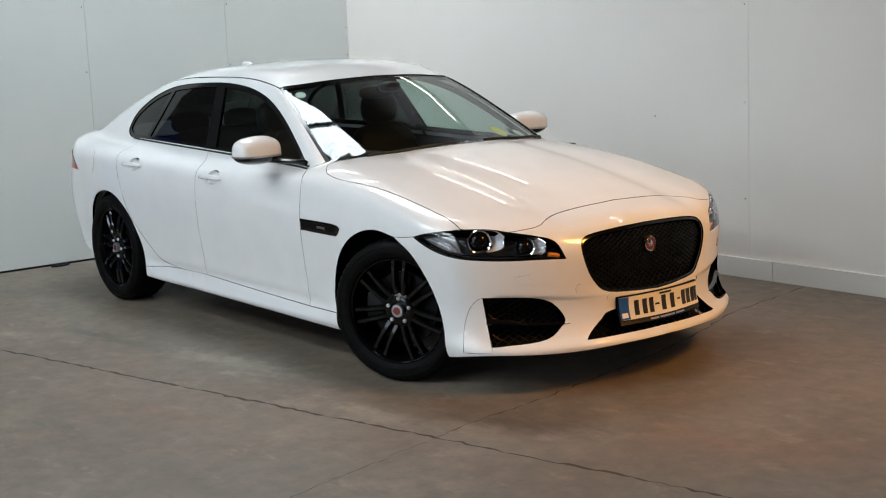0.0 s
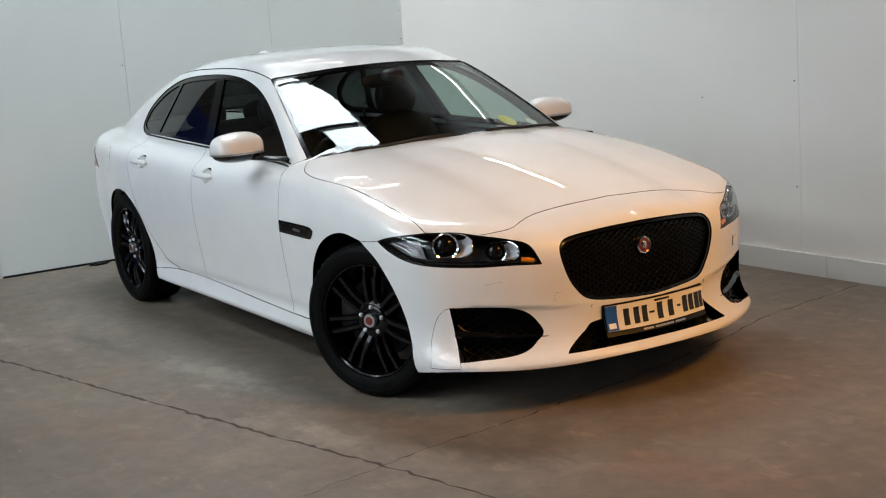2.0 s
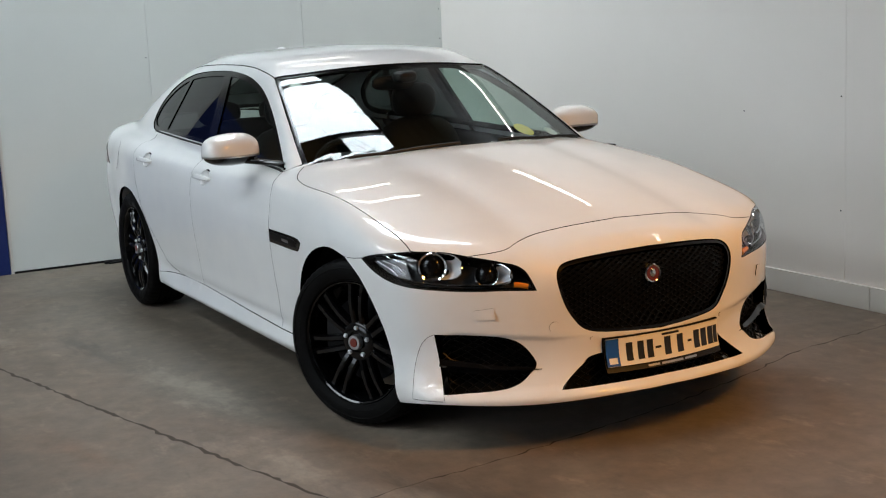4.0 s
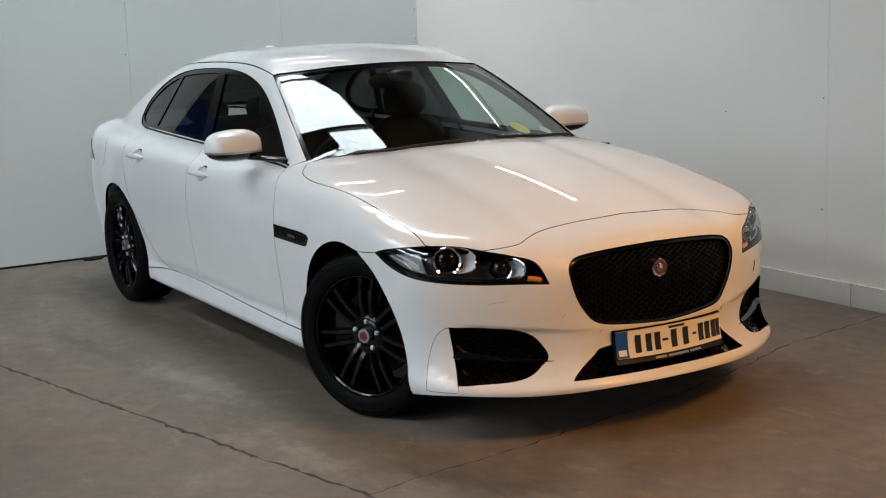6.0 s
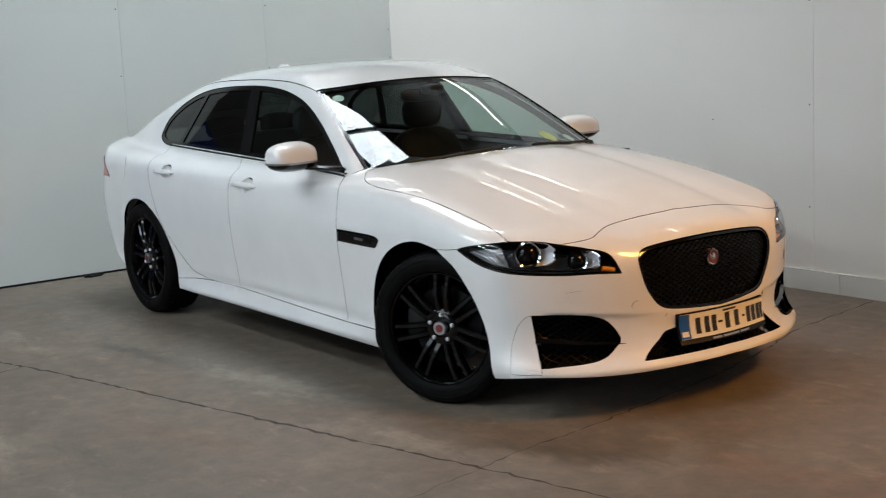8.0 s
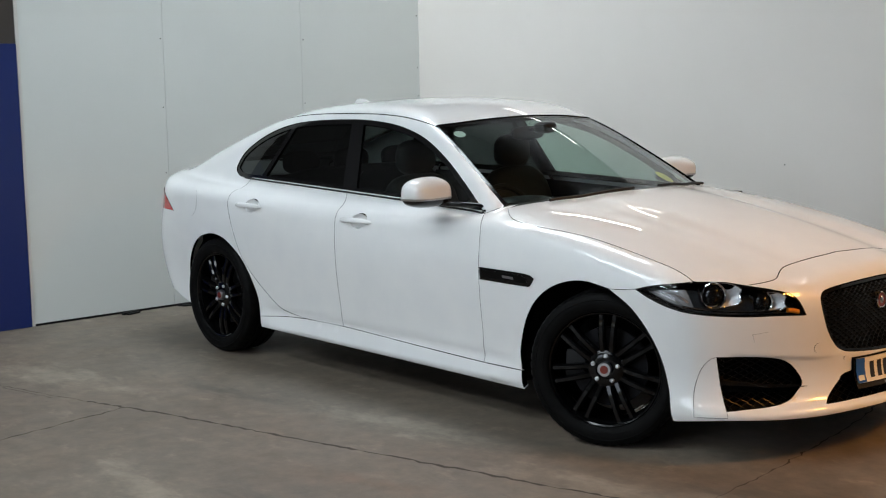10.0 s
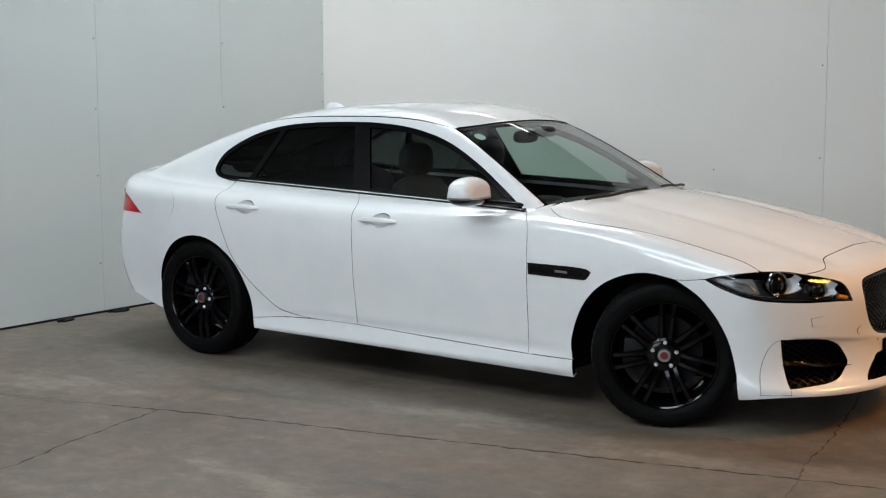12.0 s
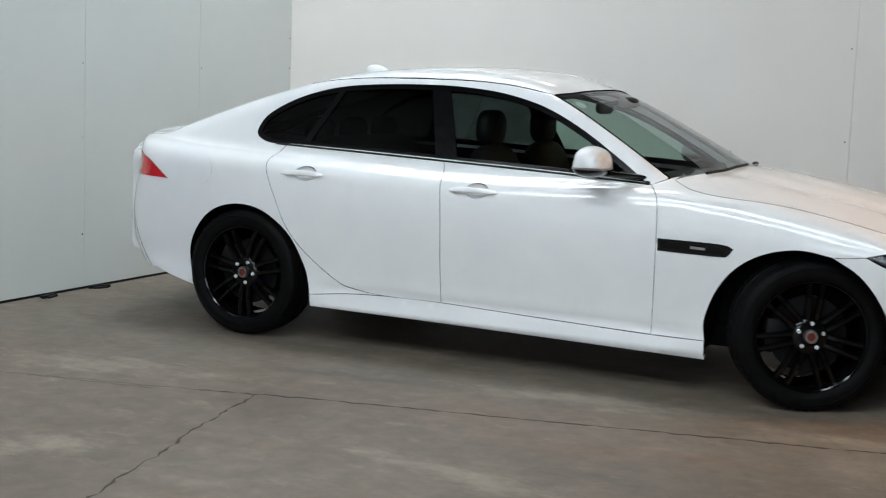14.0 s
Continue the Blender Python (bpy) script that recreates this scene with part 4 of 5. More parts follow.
# ---- number plate, in plain bars ----
def patch(name, y0, y1, z0, z1, mat, parent, raised, label="", depth=0.003):
    loop = join(front_line((y0, z0), (y1, z0)), front_line((y1, z0), (y1, z1)), front_line((y1, z1), (y0, z1)), front_line((y0, z1), (y0, z0)))
    return skin_panel(name, NOSE_VIEW, [loop], mat, parent, label, gap=0, grid=0.05, depth=depth, raised=raised, both=False)[0]


holder = patch("plate_holder", -.268, .268, .276, .408, PLASTIC, car, .012, "black plate holder with pale lettering bars", depth=0.02)
plate = patch("number_plate", -.262, .262, .296, .404, PLATE_WHITE, car, .017, "white number plate with dark bars", depth=0.006)
patch("plate_band", -.262, -.212, .297, .403, PLATE_BLUE, plate, .0182, "blue end band", depth=0.001)
for y in (-.170, -.123, -.083):
    patch("plate_bar", y - .013, y + .013, .312, .384, INK, plate, .0186, depth=0.001)
for y, w in ((-.047, .018), (.103, .012)):
    patch("plate_dash", y - w / 2 - .004, y + w / 2 + .004, .344, .353, INK, plate, .0186, depth=0.001)
for y in (-.005, .055, .140, .178, .216, .245):
    patch("plate_bar", y - .0145 + (.004 if y > .23 else 0), y + .0145 - (.004 if y > .23 else 0), .312, .384, INK, plate, .0186, depth=0.001)
patch("plate_line", -.03, .05, .391, .399, INK, plate, .0186, depth=0.001)
patch("band_bar", -.253, -.221, .306, .330, PLATE_WHITE, plate, .0188, depth=0.001)
for y0, y1 in ((-.10, -.05), (-.04, .06), (.07, .13)):
    patch("holder_bar", y0, y1, .2805, .2885, SATIN, holder, .0130, depth=0.001)

# ---- bumper details ----
for loop in (wrap_line((2.091, -.705, .543), (2.134, -.641, .552)) + wrap_line((2.134, -.641, .552), (2.139, -.63, .506)) + wrap_line((2.139, -.63, .506), (2.096, -.696, .504)) + wrap_line((2.096, -.696, .504), (2.091, -.705, .543)),):
    skin_panel("washer_cover", NOSE_VIEW, [join(loop)], PAINT, bumper, grid=0.02, raised=0.0035, depth=0.005, parents=(bumper, bumper))
skin_panel("towing_cover", NOSE_VIEW, [join(round_loop(-.438, .466, .023))], PAINT, bumper, grid=0.02, raised=0.0028, depth=0.005, both=False)
for y in (-.305, .305):
    skin_panel("parking_sensor", NOSE_VIEW, [join(round_loop(y, .411, .0095, 16))], PAINT, bumper, grid=0.02, raised=0.003, depth=0.005, both=False)

# ---- flank details ----
VENT = join(side_line((.774, .722), (.776, .662)), side_line((.776, .662), (1.05, .658), (1.10, .664), (1.127, .700)), side_line((1.127, .700), (1.066, .718), (.774, .722)))
vents = skin_panel("side_vent", SIDE, [VENT], GLOSS_BLACK, car, "gloss black wing vent", grid=0.03, raised=0.003, depth=0.006)
VENT_IN = join(side_line((.79, .712), (.79, .674)), side_line((.79, .674), (1.04, .670), (1.085, .678)), side_line((1.085, .678), (1.05, .708), (.79, .712)))
skin_panel("vent_mesh", SIDE, [VENT_IN], MESH_BLACK, car, grid=0.03, raised=0.0045, depth=0.001, parents=vents)
skin_panel("vent_bar", SIDE, [join(side_line((.93, .699), (.93, .684)), side_line((.93, .684), (1.0, .682)), side_line((1.0, .682), (1.0, .697)), side_line((1.0, .697), (.93, .699)))], SATIN, car, "plain silver nameplate", grid=0.03, raised=0.007, depth=0.002, parents=vents)

for (x, z), doors in zip(HANDLES, (DOORS_F, DOORS_R)):
    s = skin_at(x, z)
    n = slope_of(s[None])[0]
    lean = math.degrees(math.atan2(n[2], -n[1]))
    m = Matrix.Translation(s) @ pose(0, 0, 0, -lean, 0, 0)
    bm = bmesh.new()
    blob(bm, (0, -.026, -.004), (.126, .0085, .0135), 3.0, 32, 10)
    for q in (-.095, .085):
        blob(bm, (q, -.012, -.004), (.020, .018, .010), 2.5, 12, 8)
    for v in bm.verts:
        v.co.y += 0.9 * v.co.x ** 2
    bmesh.ops.transform(bm, matrix=m, verts=bm.verts)
    both_sides("door_handle", bm, PAINT, doors, "white pull handle")
    bm = bmesh.new()
    rows = []
    for k in range(7):
        f = math.cos(math.pi / 2 * k / 6)
        dpt = -.004 + .028 * math.sin(math.pi / 2 * k / 6)
        rows.append([bm.verts.new((.015 + .0645 * f * math.cos(a), dpt, .002 + .0385 * f * math.sin(a))) for a in np.linspace(0, 2 * math.pi, 33)[:-1]])
    for a, b in zip(rows, rows[1:-1]):
        for i in range(32):
            bm.faces.new((a[i], a[(i + 1) % 32], b[(i + 1) % 32], b[i]))
    bm.faces.new(rows[-2])
    bmesh.ops.delete(bm, geom=rows[-1], context="VERTS")
    bmesh.ops.transform(bm, matrix=m @ Matrix.Translation((0, .0045, 0)), verts=bm.verts)
    both_sides("handle_cup", bm, PAINT, doors)

# mirrors
def mirror_cap(lo, hi, grow):
    bm = bmesh.new()
    blob(bm, (0, 0, 0), (.080 * grow, .128 * grow, .074 * grow), 3.1, 40, 26)
    for v in bm.verts:
        f = v.co.x / .082
        k = 1 - .22 * max(0, f) - .10 * max(0, -v.co.y / .122)
        v.co.z *= k
        v.co.x *= 1 - .18 * (v.co.z / .08)
        v.co.x -= .06 * (-v.co.y) * .5
    geom = list(bm.verts) + list(bm.edges) + list(bm.faces)
    for z, keep in ((lo, 1), (hi, -1)):
        geom = list(bm.verts) + list(bm.edges) + list(bm.faces)
        cut = bmesh.ops.bisect_plane(bm, geom=geom, plane_co=(0, 0, z), plane_no=(0, 0, -keep), clear_outer=True)
        bmesh.ops.holes_fill(bm, edges=[e for e in cut["geom_cut"] if isinstance(e, bmesh.types.BMEdge)])
    bmesh.ops.transform(bm, verts=bm.verts, matrix=pose(.462, -.985, 1.048, 0, 0, 8))
    return bm


caps = both_sides("door_mirror", mirror_cap(-.024, .2, 1.0), PAINT, (car, car), "white mirror cap on a black base", nearer=.06)
both_sides("mirror_base", mirror_cap(-.2, -.026, .97), GLOSS_BLACK, caps, "gloss black mirror base", nearer=.06)
both_sides("mirror_strip", mirror_cap(-.031, -.021, 1.01), SATIN, caps, "silver indicator strip", nearer=.06)
bm = bmesh.new()
rows = []
for t in np.linspace(0, 1, 6):
    c = Vector((.47 + .15 * t, -.955 + .145 * t, 1.0 - .018 * t))
    rows.append([bm.verts.new(c + Vector((math.cos(a) * (.03 + .03 * t) * .8, 0, math.sin(a) * .014))) for a in np.linspace(0, 2 * math.pi, 13)[:-1]])
for a, b in zip(rows, rows[1:]):
    for i in range(12):
        bm.faces.new((a[i], a[(i + 1) % 12], b[(i + 1) % 12], b[i]))
both_sides("mirror_arm", bm, GLOSS_BLACK, caps, nearer=.06)

# tail lamps, fuel flap, aerial
TAIL_LAMP = join(wrap_line((-2.30, -.775, .945), (-2.20, -.80, .925), (-2.11, -.82, .895), (-1.99, -.855, .806), axis=-1.0), wrap_line((-1.99, -.855, .806), (-2.2, -.83, .812), (-2.36, -.74, .82), axis=-1.0), wrap_line((-2.36, -.74, .82), (-2.30, -.775, .945), axis=-1.0))
skin_panel("tail_lamp", TAIL_VIEW, [TAIL_LAMP], TAIL_RED, car, "red tail lamp", grid=0.03, raised=0.004, depth=0.008)
skin_panel("fuel_flap", SIDE, [on_side([(-1.79 + .082 * math.cos(a), .870 + .082 * math.sin(a)) for a in np.linspace(0, 2 * math.pi, 49)[:-1]])], PAINT, car, grid=0.03, raised=0.0012, depth=0.003, both=False)
fin = cast([(-1.18, MID, 3.0)], (0, 0, -1), 1.2, 2.9)[0]
bm = bmesh.new()
blob(bm, (0, 0, 0), (.085, .028, .075), 2.4, 20, 12)
for v in bm.verts:
    v.co.x -= .5 * max(0, v.co.z)
bmesh.ops.translate(bm, verts=bm.verts, vec=fin)
part("aerial_fin", bm, PAINT, car, "white shark-fin aerial")

# chrome-black waist strip under the windows
bm = bmesh.new()
strip = np.array(side_line((.69, .952), (.2, .975), (-.385, .996), (-.9, 1.013), (-1.40, 1.027)))
tube(bm, strip + slope_of(strip) * .002, .0055, 6)
both_sides("waist_strip", bm, PLASTIC, (car, car), "black waist moulding")

# ---- cabin ----
def seat(x, y, name):
    base = part(name, seat_shape(x, y), LEATHER, car, "dark leather seat")
    bm = bmesh.new()
    blob(bm, (x - .37, y, 1.16), (.055, .13, .095), 2.8, 20, 12)
    part("headrest", bm, LEATHER, base)
    for s in (-.05, .05):
        bm = bmesh.new()
        tube(bm, [(x - .35, y + s, 1.0), (x - .365, y + s, 1.12)], .007, 6)
        part("headrest_post", bm, SATIN, base)


def seat_shape(x, y):
    bm = bmesh.new()
    blob(bm, (x, y, .50), (.27, .25, .10), 3.5, 24, 12)
    blob(bm, (x - .30, y, .78), (.09, .25, .30), 3.2, 24, 14, m=Matrix.Translation((x - .30, y, .78)) @ pose(0, 0, 0, 0, -14, 0) @ Matrix.Translation((-(x - .30), -y, -.78)))
    return bm


for y in (-.37, .37):
    seat(.05, y, "front_seat")
bm = bmesh.new()
blob(bm, (-.95, 0, .50), (.28, .62, .11), 4, 24, 12)
blob(bm, (-1.28, 0, .80), (.10, .64, .27), 4, 24, 14)
rear_seat = part("rear_seat", bm, LEATHER, car, "dark leather rear bench")
for y in (-.38, 0, .38):
    bm = bmesh.new()
    blob(bm, (-1.36, y, 1.10), (.05, .13, .07), 2.8, 18, 10)
    part("headrest", bm, LEATHER, rear_seat)
bm = bmesh.new()
blob(bm, (.70, 0, .86), (.24, .74, .115), 4, 32, 14)
dash = part("dashboard", bm, LEATHER, car, "dark dashboard")
bm = bmesh.new()
blob(bm, (.50, -.37, .95), (.10, .17, .04), 3, 20, 10)
part("instrument_cowl", bm, LEATHER, dash)
bm = bmesh.new()
ring = [(.40 - .065 * math.sin(a), -.37 + .185 * math.cos(a), .86 + .17 * math.sin(a)) for a in np.linspace(0, 2 * math.pi, 41)]
tube(bm, ring, .016, 8)
for a in (0, math.pi, -math.pi / 2):
    tube(bm, [(.43, -.37, .86), (.405 - .06 * math.sin(a), -.37 + .175 * math.cos(a), .86 + .16 * math.sin(a))], .013, 6)
blob(bm, (.43, -.37, .86), (.03, .07, .06), 2.5, 16, 8)
part("steering_wheel", bm, LEATHER, car, "black steering wheel")
bm = bmesh.new()
blob(bm, (.17, 0, 1.285), (.022, .12, .036), 3, 20, 10)
tube(bm, [(.19, 0, 1.30), (.28, 0, 1.325)], .012, 6)
blob(bm, (.30, 0, 1.315), (.05, .06, .03), 3, 14, 8)
part("rear_view_mirror", bm, PLASTIC, car, "black interior mirror")
bm = bmesh.new()
box(bm, (.80, -.74, .955), (1.02, .74, .965), 0.002)
part("cowl", bm, PLASTIC, car, "black scuttle panel")


def screen_mark(name, x, y, rx, ry, mat, label):
    loop = top_line(*[(x + rx * math.cos(a), y + ry * math.sin(a)) for a in np.linspace(0, 2 * math.pi, 17)])[:-1]
    skin_panel(name, ABOVE, [join(loop)], mat, car, label, gap=0, grid=0.05, raised=-0.009, depth=0, both=False)


screen_mark("windscreen_sticker", .805, .365, .045, .05, STICKER, "round yellow-green sticker")
screen_mark("windscreen_sticker", .775, .537, .03, .035, STICKER_PALE, "small pale sticker")
screen_mark("windscreen_sticker", .238, -.556, .03, .03, STICKER_PALE, "small pale sticker")

for pts in (((.895, -.60), (.945, -.35), (.965, -.08)), ((.955, .12), (.915, .38), (.835, .64))):
    p = np.array(top_line(*pts))
    bm = bmesh.new()
    tube(bm, p + slope_of(p) * .012, .007, 6)
    part("wiper", bm, PLASTIC, car, "black wiper blade")

# ---- the hall ----
def slab(name, lo, hi, mat, label, category, kind="structure", bevel=0.0):
    bm = bmesh.new()
    box(bm, lo, hi, bevel)
    ob = part(name, bm, mat, smooth=False)
    return tagged(ob, label, category, "", kind)


floor = slab("floor", (WALL_X - 0.3, SOUTH - 0.3, -0.2), (EAST + 0.3, WALL_Y + 0.3, 0), FLOOR_MAT, "worn brownish grey concrete floor with cracks and stains", "floor")
wall_west = slab("wall_west", (WALL_X - 0.25, SOUTH, 0), (WALL_X - 0.012, WALL_Y + 0.25, WALL_TOP), WALL_WHITE, "white sheeted wall behind the car", "wall")
wall_north = slab("wall_north", (WALL_X - 0.012, WALL_Y, 0), (EAST, WALL_Y + 0.25, WALL_TOP), WALL_WARM, "white painted wall beside the car", "wall")
wall_east = slab("wall_east", (EAST, SOUTH, 0), (EAST + 0.25, WALL_Y + 0.25, ROOF_Z), UNSEEN_GREY, "unseen grey hall wall, dim to limit bounce", "wall")
# unseen south wall with an added opening for the cool fill lamp
for lo, hi in (((WALL_X - 0.25, SOUTH - 0.25, 0), (-0.5, SOUTH, ROOF_Z)), ((4.1, SOUTH - 0.25, 0), (EAST + 0.25, SOUTH, ROOF_Z)), ((-0.5, SOUTH - 0.25, 4.1), (4.1, SOUTH, ROOF_Z))):
    slab("wall_south", lo, hi, UNSEEN_GREY, "unseen grey wall round an added doorway, dim to limit bounce", "wall")
slab("ground", (-60, SOUTH - 80, -0.3), (60, SOUTH - 0.3, -0.02), FLOOR_MAT, "concrete ground outside the added doorway, out of view", "ground")


def wall_sheet(lo, hi, mat, parent):
    bm = bmesh.new()
    box(bm, lo, hi)
    return part("panel", bm, mat, parent, smooth=False)


SEAMS_W = (-1.31, SEAM_A, SEAM_B, WALL_Y)
for a, b in zip(SEAMS_W, SEAMS_W[1:]):
    wall_sheet((WALL_X - 0.012, a + 0.0012, 0.015), (WALL_X, b - 0.0012, WALL_TOP), WALL_WHITE, wall_west)
SEAMS_N = (WALL_X, SEAM_C, SEAM_C + 2.4, SEAM_C + 4.8, EAST)
for a, b in zip(SEAMS_N, SEAMS_N[1:]):
    wall_sheet((a + 0.001, WALL_Y - 0.012, 0), (b - 0.001, WALL_Y - 0.0005, WALL_TOP), WALL_WARM, wall_north)
SK = (WALL_X, 1.31, 4.3, 7.3, EAST)
baseboard = thing("baseboard", "white painted timber skirting board, scuffed", "skirting", "", "structure")
for a, b in zip(SK, SK[1:]):
    bm = bmesh.new()
    box(bm, (a + 0.002, WALL_Y - 0.03, 0), (b - 0.002, WALL_Y - 0.0125, 0.125), 0.003)
    part("board", bm, SKIRT, baseboard, smooth=False)

blue_door = slab("blue_door", (WALL_X - 0.011, -2.3, 0), (WALL_X + 0.012, -1.325, 1.86), BLUE, "dark blue painted sliding door", "door", "", 0.004)

# slabs out of view that put the hall's unlit parts into dark colour
slab("upper_backing_west", (WALL_X - 0.25, SOUTH, WALL_TOP), (WALL_X - 0.05, WALL_Y + 0.25, ROOF_Z), DARK_BACKING, "unseen dark backing for the unlit hall above the white wall", "wall")
slab("upper_backing_north", (WALL_X - 0.05, WALL_Y + 0.05, WALL_TOP), (EAST, WALL_Y + 0.25, ROOF_Z), DARK_BACKING, "unseen dark backing for the unlit hall above the white wall", "wall")
slab("wall_over_door", (WALL_X - 0.011, -2.3, 1.86), (WALL_X, -1.325, WALL_TOP), DARK_BACKING, "dark brown panel over the blue door, placed for window reflections", "wall")
slab("wall_lower_west", (WALL_X - 0.011, SOUTH, 0), (WALL_X, -2.31, WALL_TOP), DARK_BACKING, "unseen wall past the blue door, coloured dark as unlit", "wall")
def strip_light(m):
    """A batten with one bare tube along its own x, its back to +y."""
    batten = thing("strip_light", "unseen white tube light above the wall, placed for bonnet reflections", "strip light", "strip lights")
    bm = bmesh.new()
    box(bm, (0, -0.05, -0.02), (1.25, 0, 0.03), 0.004)
    part("body", bm, SKIRT, batten, smooth=False)
    bm = bmesh.new()
    tube(bm, [(0.03, -0.068, -0.01), (1.22, -0.068, -0.01)], 0.014, 10)
    part("tube", bm, TUBE_LIGHT, batten)
    batten.matrix_basis = m
    return batten


# tubes out of view, added where their reflections streak the bonnet
first_strip = strip_light(pose(-1.75, WALL_Y + 0.05, 2.9))
for m in (pose(1.4, WALL_Y + 0.05, 3.3), pose(WALL_X - 0.05, 0.3, 3.85, 0, 0, 90), pose(WALL_X - 0.05, 0.7, 4.45, 0, 0, 90)):
    copy_thing(first_strip, m)

# corrugated roof with translucent strips, one mesh each
def corrugated(name, x0, x1, y0, y1, z, mat, pitch=0.2, depth=0.035):
    n = max(2, int((y1 - y0) / pitch) * 4)
    bm = bmesh.new()
    rows = []
    for i in range(n + 1):
        y = y0 + (y1 - y0) * i / n
        h = z + depth * (0, 1, 1, 0)[i % 4]
        rows.append([bm.verts.new((x, y, h + t)) for t in (0, 0.02) for x in (x0, x1)])
    for a, b in zip(rows, rows[1:]):
        bm.faces.new((a[0], a[1], b[1], b[0]))
        bm.faces.new((a[2], b[2], b[3], a[3]))
    return part(name, bm, mat, smooth=False)


STRIPS = ((WALL_X + 0.05, -1.1, -0.6, 1.0), (-1.1, -0.3, 0.2, 1.0), (-3.0, 3.4, -6.0, -5.0), (-2.5, 5.0, -9.6, -8.2))
SOLID = ((WALL_X - 0.25, EAST + 0.25, SOUTH - 0.25, -9.6), (WALL_X - 0.25, EAST + 0.25, -8.2, -6.0), (WALL_X - 0.25, EAST + 0.25, -5.0, -0.6), (WALL_X - 0.25, EAST + 0.25, 1.0, WALL_Y + 0.25), (WALL_X - 0.25, -2.5, -9.6, -8.2),
         (5.0, EAST + 0.25, -9.6, -8.2), (WALL_X - 0.25, WALL_X + 0.05, -0.6, 1.0), (-1.1, EAST + 0.25, -0.6, 0.2), (-0.3, EAST + 0.25, 0.2, 1.0), (WALL_X - 0.25, -3.0, -6.0, -5.0), (3.4, EAST + 0.25, -6.0, -5.0))
for x0, x1, y0, y1 in SOLID:
    tagged(corrugated("ceiling", x0, x1, y0, y1, ROOF_Z, ROOF_MAT), "dark corrugated metal roof underside", "ceiling", "", "structure")
for x0, x1, y0, y1 in STRIPS:
    tagged(corrugated("rooflight", x0, x1, y0, y1, ROOF_Z, ROOFLIGHT), "translucent corrugated rooflight letting daylight in", "rooflight", "rooflights", "structure")
for x in (-2.65, -1.1):
    bm = bmesh.new()
    box(bm, (x - 0.03, -0.6, ROOF_Z - 0.12), (x + 0.03, 1.0, ROOF_Z - 0.005))
    tagged(part("purlin", bm, STEEL_DARK, smooth=False), "dark steel roof purlin", "beam", "roof beams", "structure")
for y in (-11, -7, -4.2, -1.2):
    bm = bmesh.new()
    for z0, z1, w in ((ROOF_Z - 0.26, ROOF_Z - 0.24, 0.08), (ROOF_Z - 0.24, ROOF_Z - 0.03, 0.012), (ROOF_Z - 0.03, ROOF_Z - 0.01, 0.08)):
        box(bm, (WALL_X, y - w, z0), (EAST, y + w, z1))
    tagged(part("roof_beam", bm, STEEL_DARK, smooth=False), "dark painted steel roof beam", "beam", "roof beams", "structure")


def crack(points, width, name="floor_crack"):
    """A thin wandering dirt-filled crack, slightly proud of the floor."""
    rng = random.Random(len(points) * 7 + int(points[0][0] * 100))
    path = []
    for (x0, y0), (x1, y1) in zip(points, points[1:]):
        n = max(2, int(math.hypot(x1 - x0, y1 - y0) / 0.04))
        for i in range(n):
            t = i / n
            path.append((x0 + (x1 - x0) * t + rng.uniform(-1, 1) * 0.010, y0 + (y1 - y0) * t + rng.uniform(-1, 1) * 0.010))
    path.append(points[-1])
    bm = bmesh.new()
    rows = []
    for i, (x, y) in enumerate(path):
        a, b = Vector(path[max(i - 1, 0)]), Vector(path[min(i + 1, len(path) - 1)])
        d = (b - a).normalized()
        w = width * rng.uniform(0.15, 1.25) / 2
        rows.append([bm.verts.new((x - d.y * w * s, y + d.x * w * s, h)) for s, h in ((-1, 0.0006), (0, 0.0012), (1, 0.0006))])
    for a, b in zip(rows, rows[1:]):
        for i in range(2):
            bm.faces.new((a[i], a[i + 1], b[i + 1], b[i]))
    return tagged(part(name, bm, CRACK, floor), "dark dirt-filled crack")


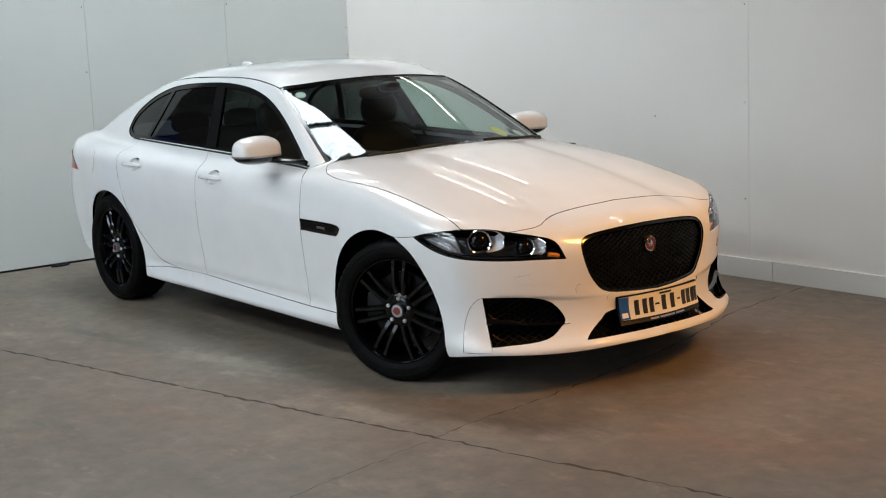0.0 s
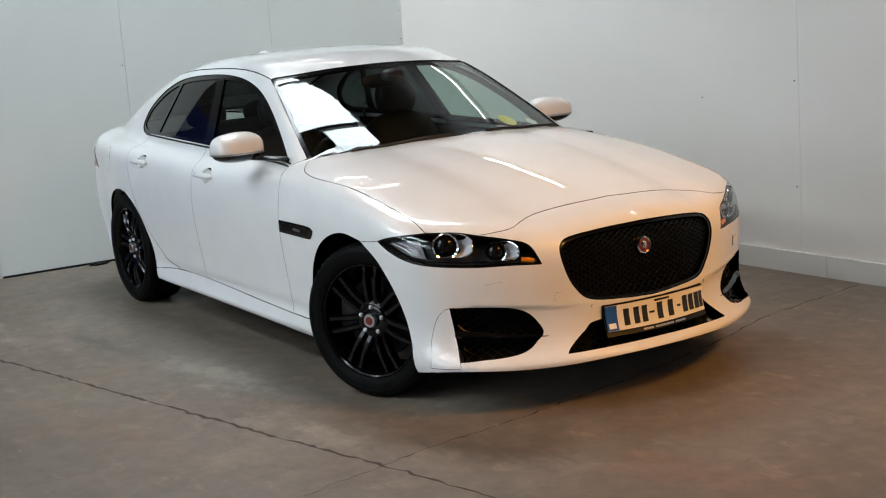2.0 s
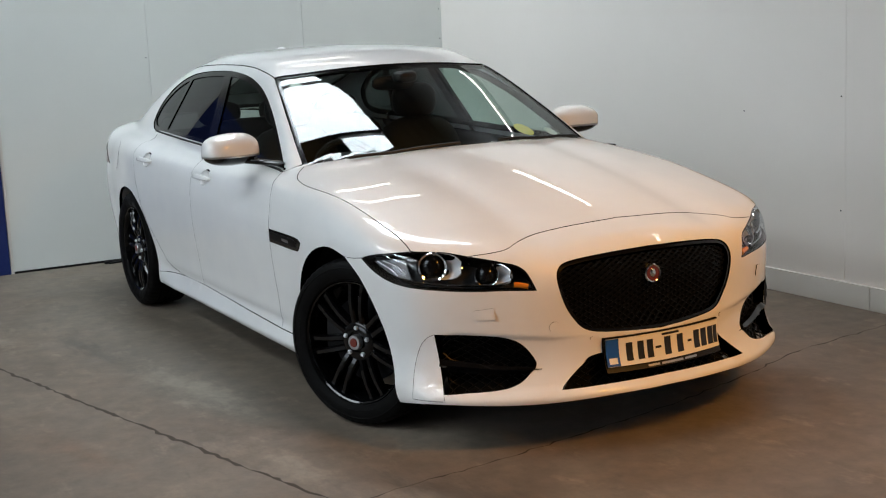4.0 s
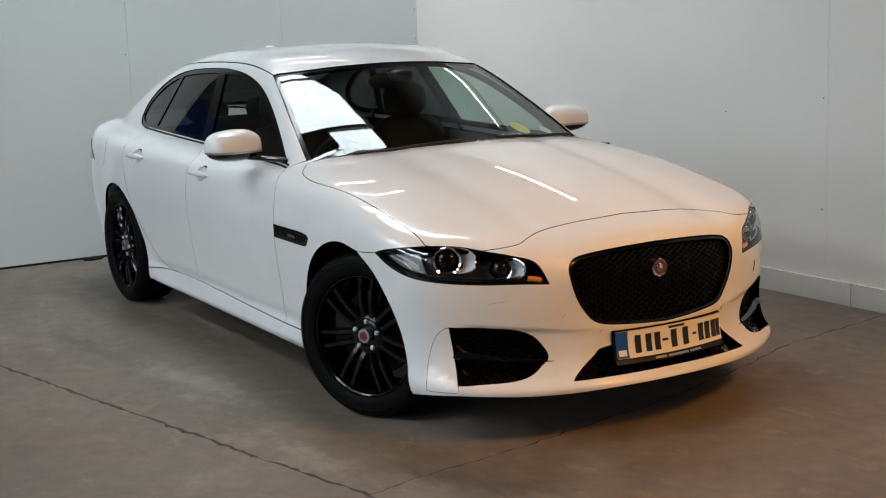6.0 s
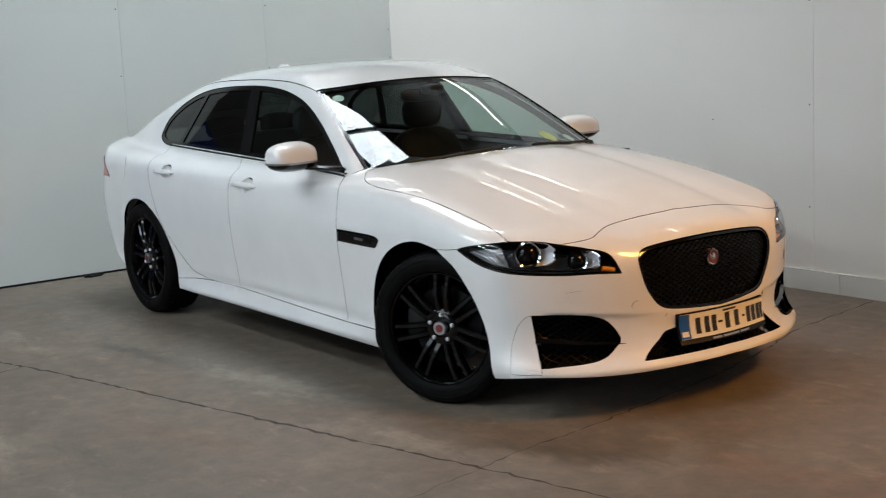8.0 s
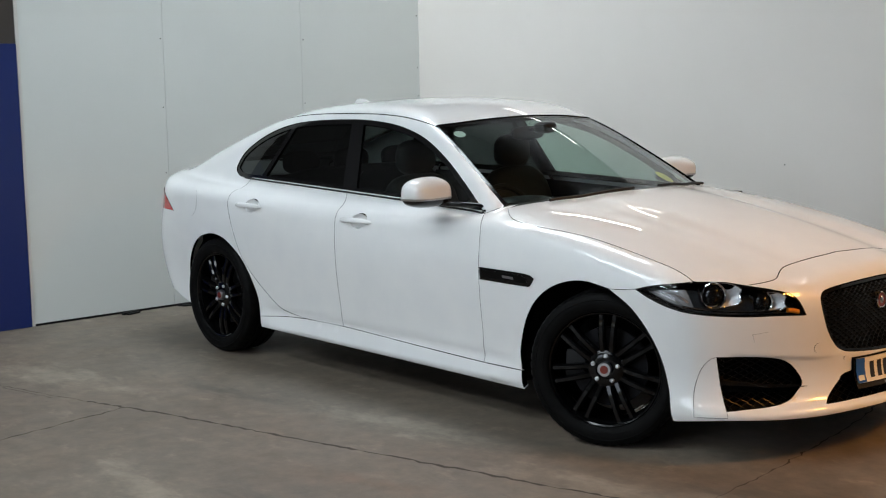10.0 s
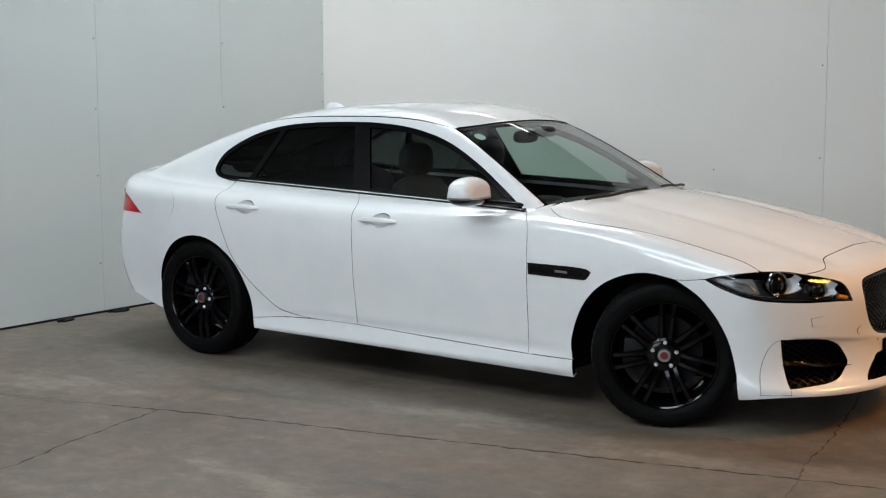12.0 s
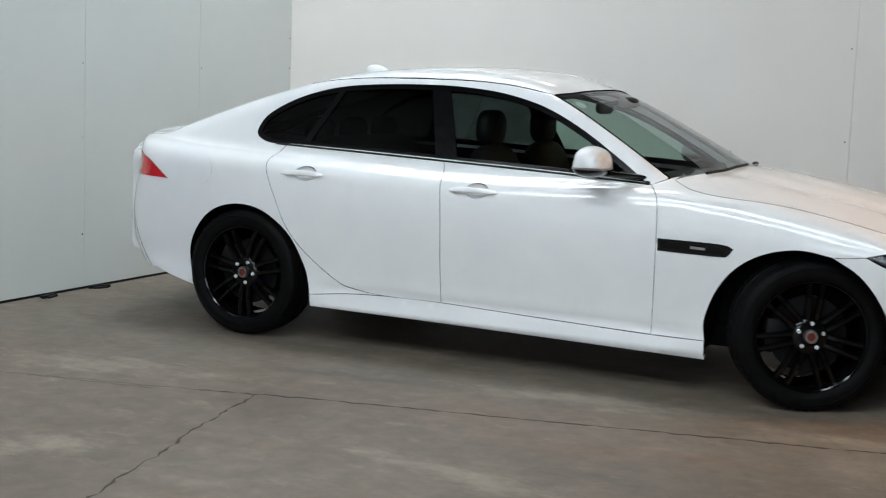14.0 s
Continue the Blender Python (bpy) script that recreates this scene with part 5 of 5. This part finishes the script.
crack([(-3.1, -2.55), (-2.2, -2.36), (-1.3, -2.15), (-0.93, -2.06)], 0.005)
crack([(-0.93, -2.06), (-0.46, -1.93), (0.5, -1.72), (1.05, -1.6), (1.85, -1.42), (2.28, -1.32), (2.66, -1.24), (4.2, -0.9), (7.5, -0.1)], 0.019)
crack([(2.28, -1.32), (2.23, -1.1), (2.2, -0.8), (2.05, 0.1), (1.88, 0.72), (1.69, 1.25), (1.56, 2.1)], 0.010)
crack([(-0.3, -3.6), (-0.41, -3.19), (-0.47, -2.91), (-0.57, -2.56), (-0.68, -1.98)], 0.013)
crack([(2.28, -1.32), (2.36, -1.7), (2.5, -2.3)], 0.004)
crack([(-1.74, -2.26), (-1.47, -2.22), (-1.13, -2.15)], 0.005)

# dark strip for the shaded gap under the sheets; two loose cable clips on floor
bm = bmesh.new()
box(bm, (WALL_X - 0.011, -1.31, 0.0), (WALL_X + 0.003, WALL_Y - 0.03, 0.0145))
tagged(part("trim", bm, PLASTIC, smooth=False), "black strip for the shadowed gap at the foot of the wall", "seal", "", "structure")
for y, turn in ((-0.62, 12), (-0.16, -20)):
    bm = bmesh.new()
    box(bm, (-0.035, -0.05, 0), (0.035, 0.05, 0.012), 0.004)
    box(bm, (-0.012, -0.075, 0), (0.012, 0.075, 0.018), 0.005)
    ob = tagged(part("cable_clip", bm, PLASTIC, smooth=False), "small black plastic clip lying by the wall", "clip", "clips by the wall")
    ob.matrix_basis = pose(WALL_X + 0.055, y, 0, 0, 0, turn)
# edge strip of the blue door and screws in the sheets
bm = bmesh.new()
box(bm, (WALL_X - 0.01, -1.322, 0), (WALL_X + 0.006, -1.300, WALL_TOP), 0.002)
tagged(part("trim", bm, SKIRT, smooth=False), "pale edge strip between blue door and white wall", "trim", "", "structure")


def screws(places, way):
    for p in places:
        bm = bmesh.new()
        lathe(bm, [(.0001, -.0022), (.004, -.0018), (.0048, 0)], 10)
        aim(bm, p, way)
        tagged(part("screw", bm, STEEL_DARK, wall_west if way[0] else wall_north, smooth=False))


screws([(WALL_X, y + d, z) for y, d in ((SEAM_A, -.02), (SEAM_B, .02)) for z in (0.35, 0.96, 1.42, 1.9, 2.4)] + [(WALL_X, WALL_Y - .03, z) for z in (1.45, 1.68, 2.1)], (1, 0, 0))
screws([(SEAM_C - .03, WALL_Y - .012, z) for z in (0.5, 1.1, 1.7)] + [(.35, WALL_Y - .012, 1.0)], (0, -1, 0))
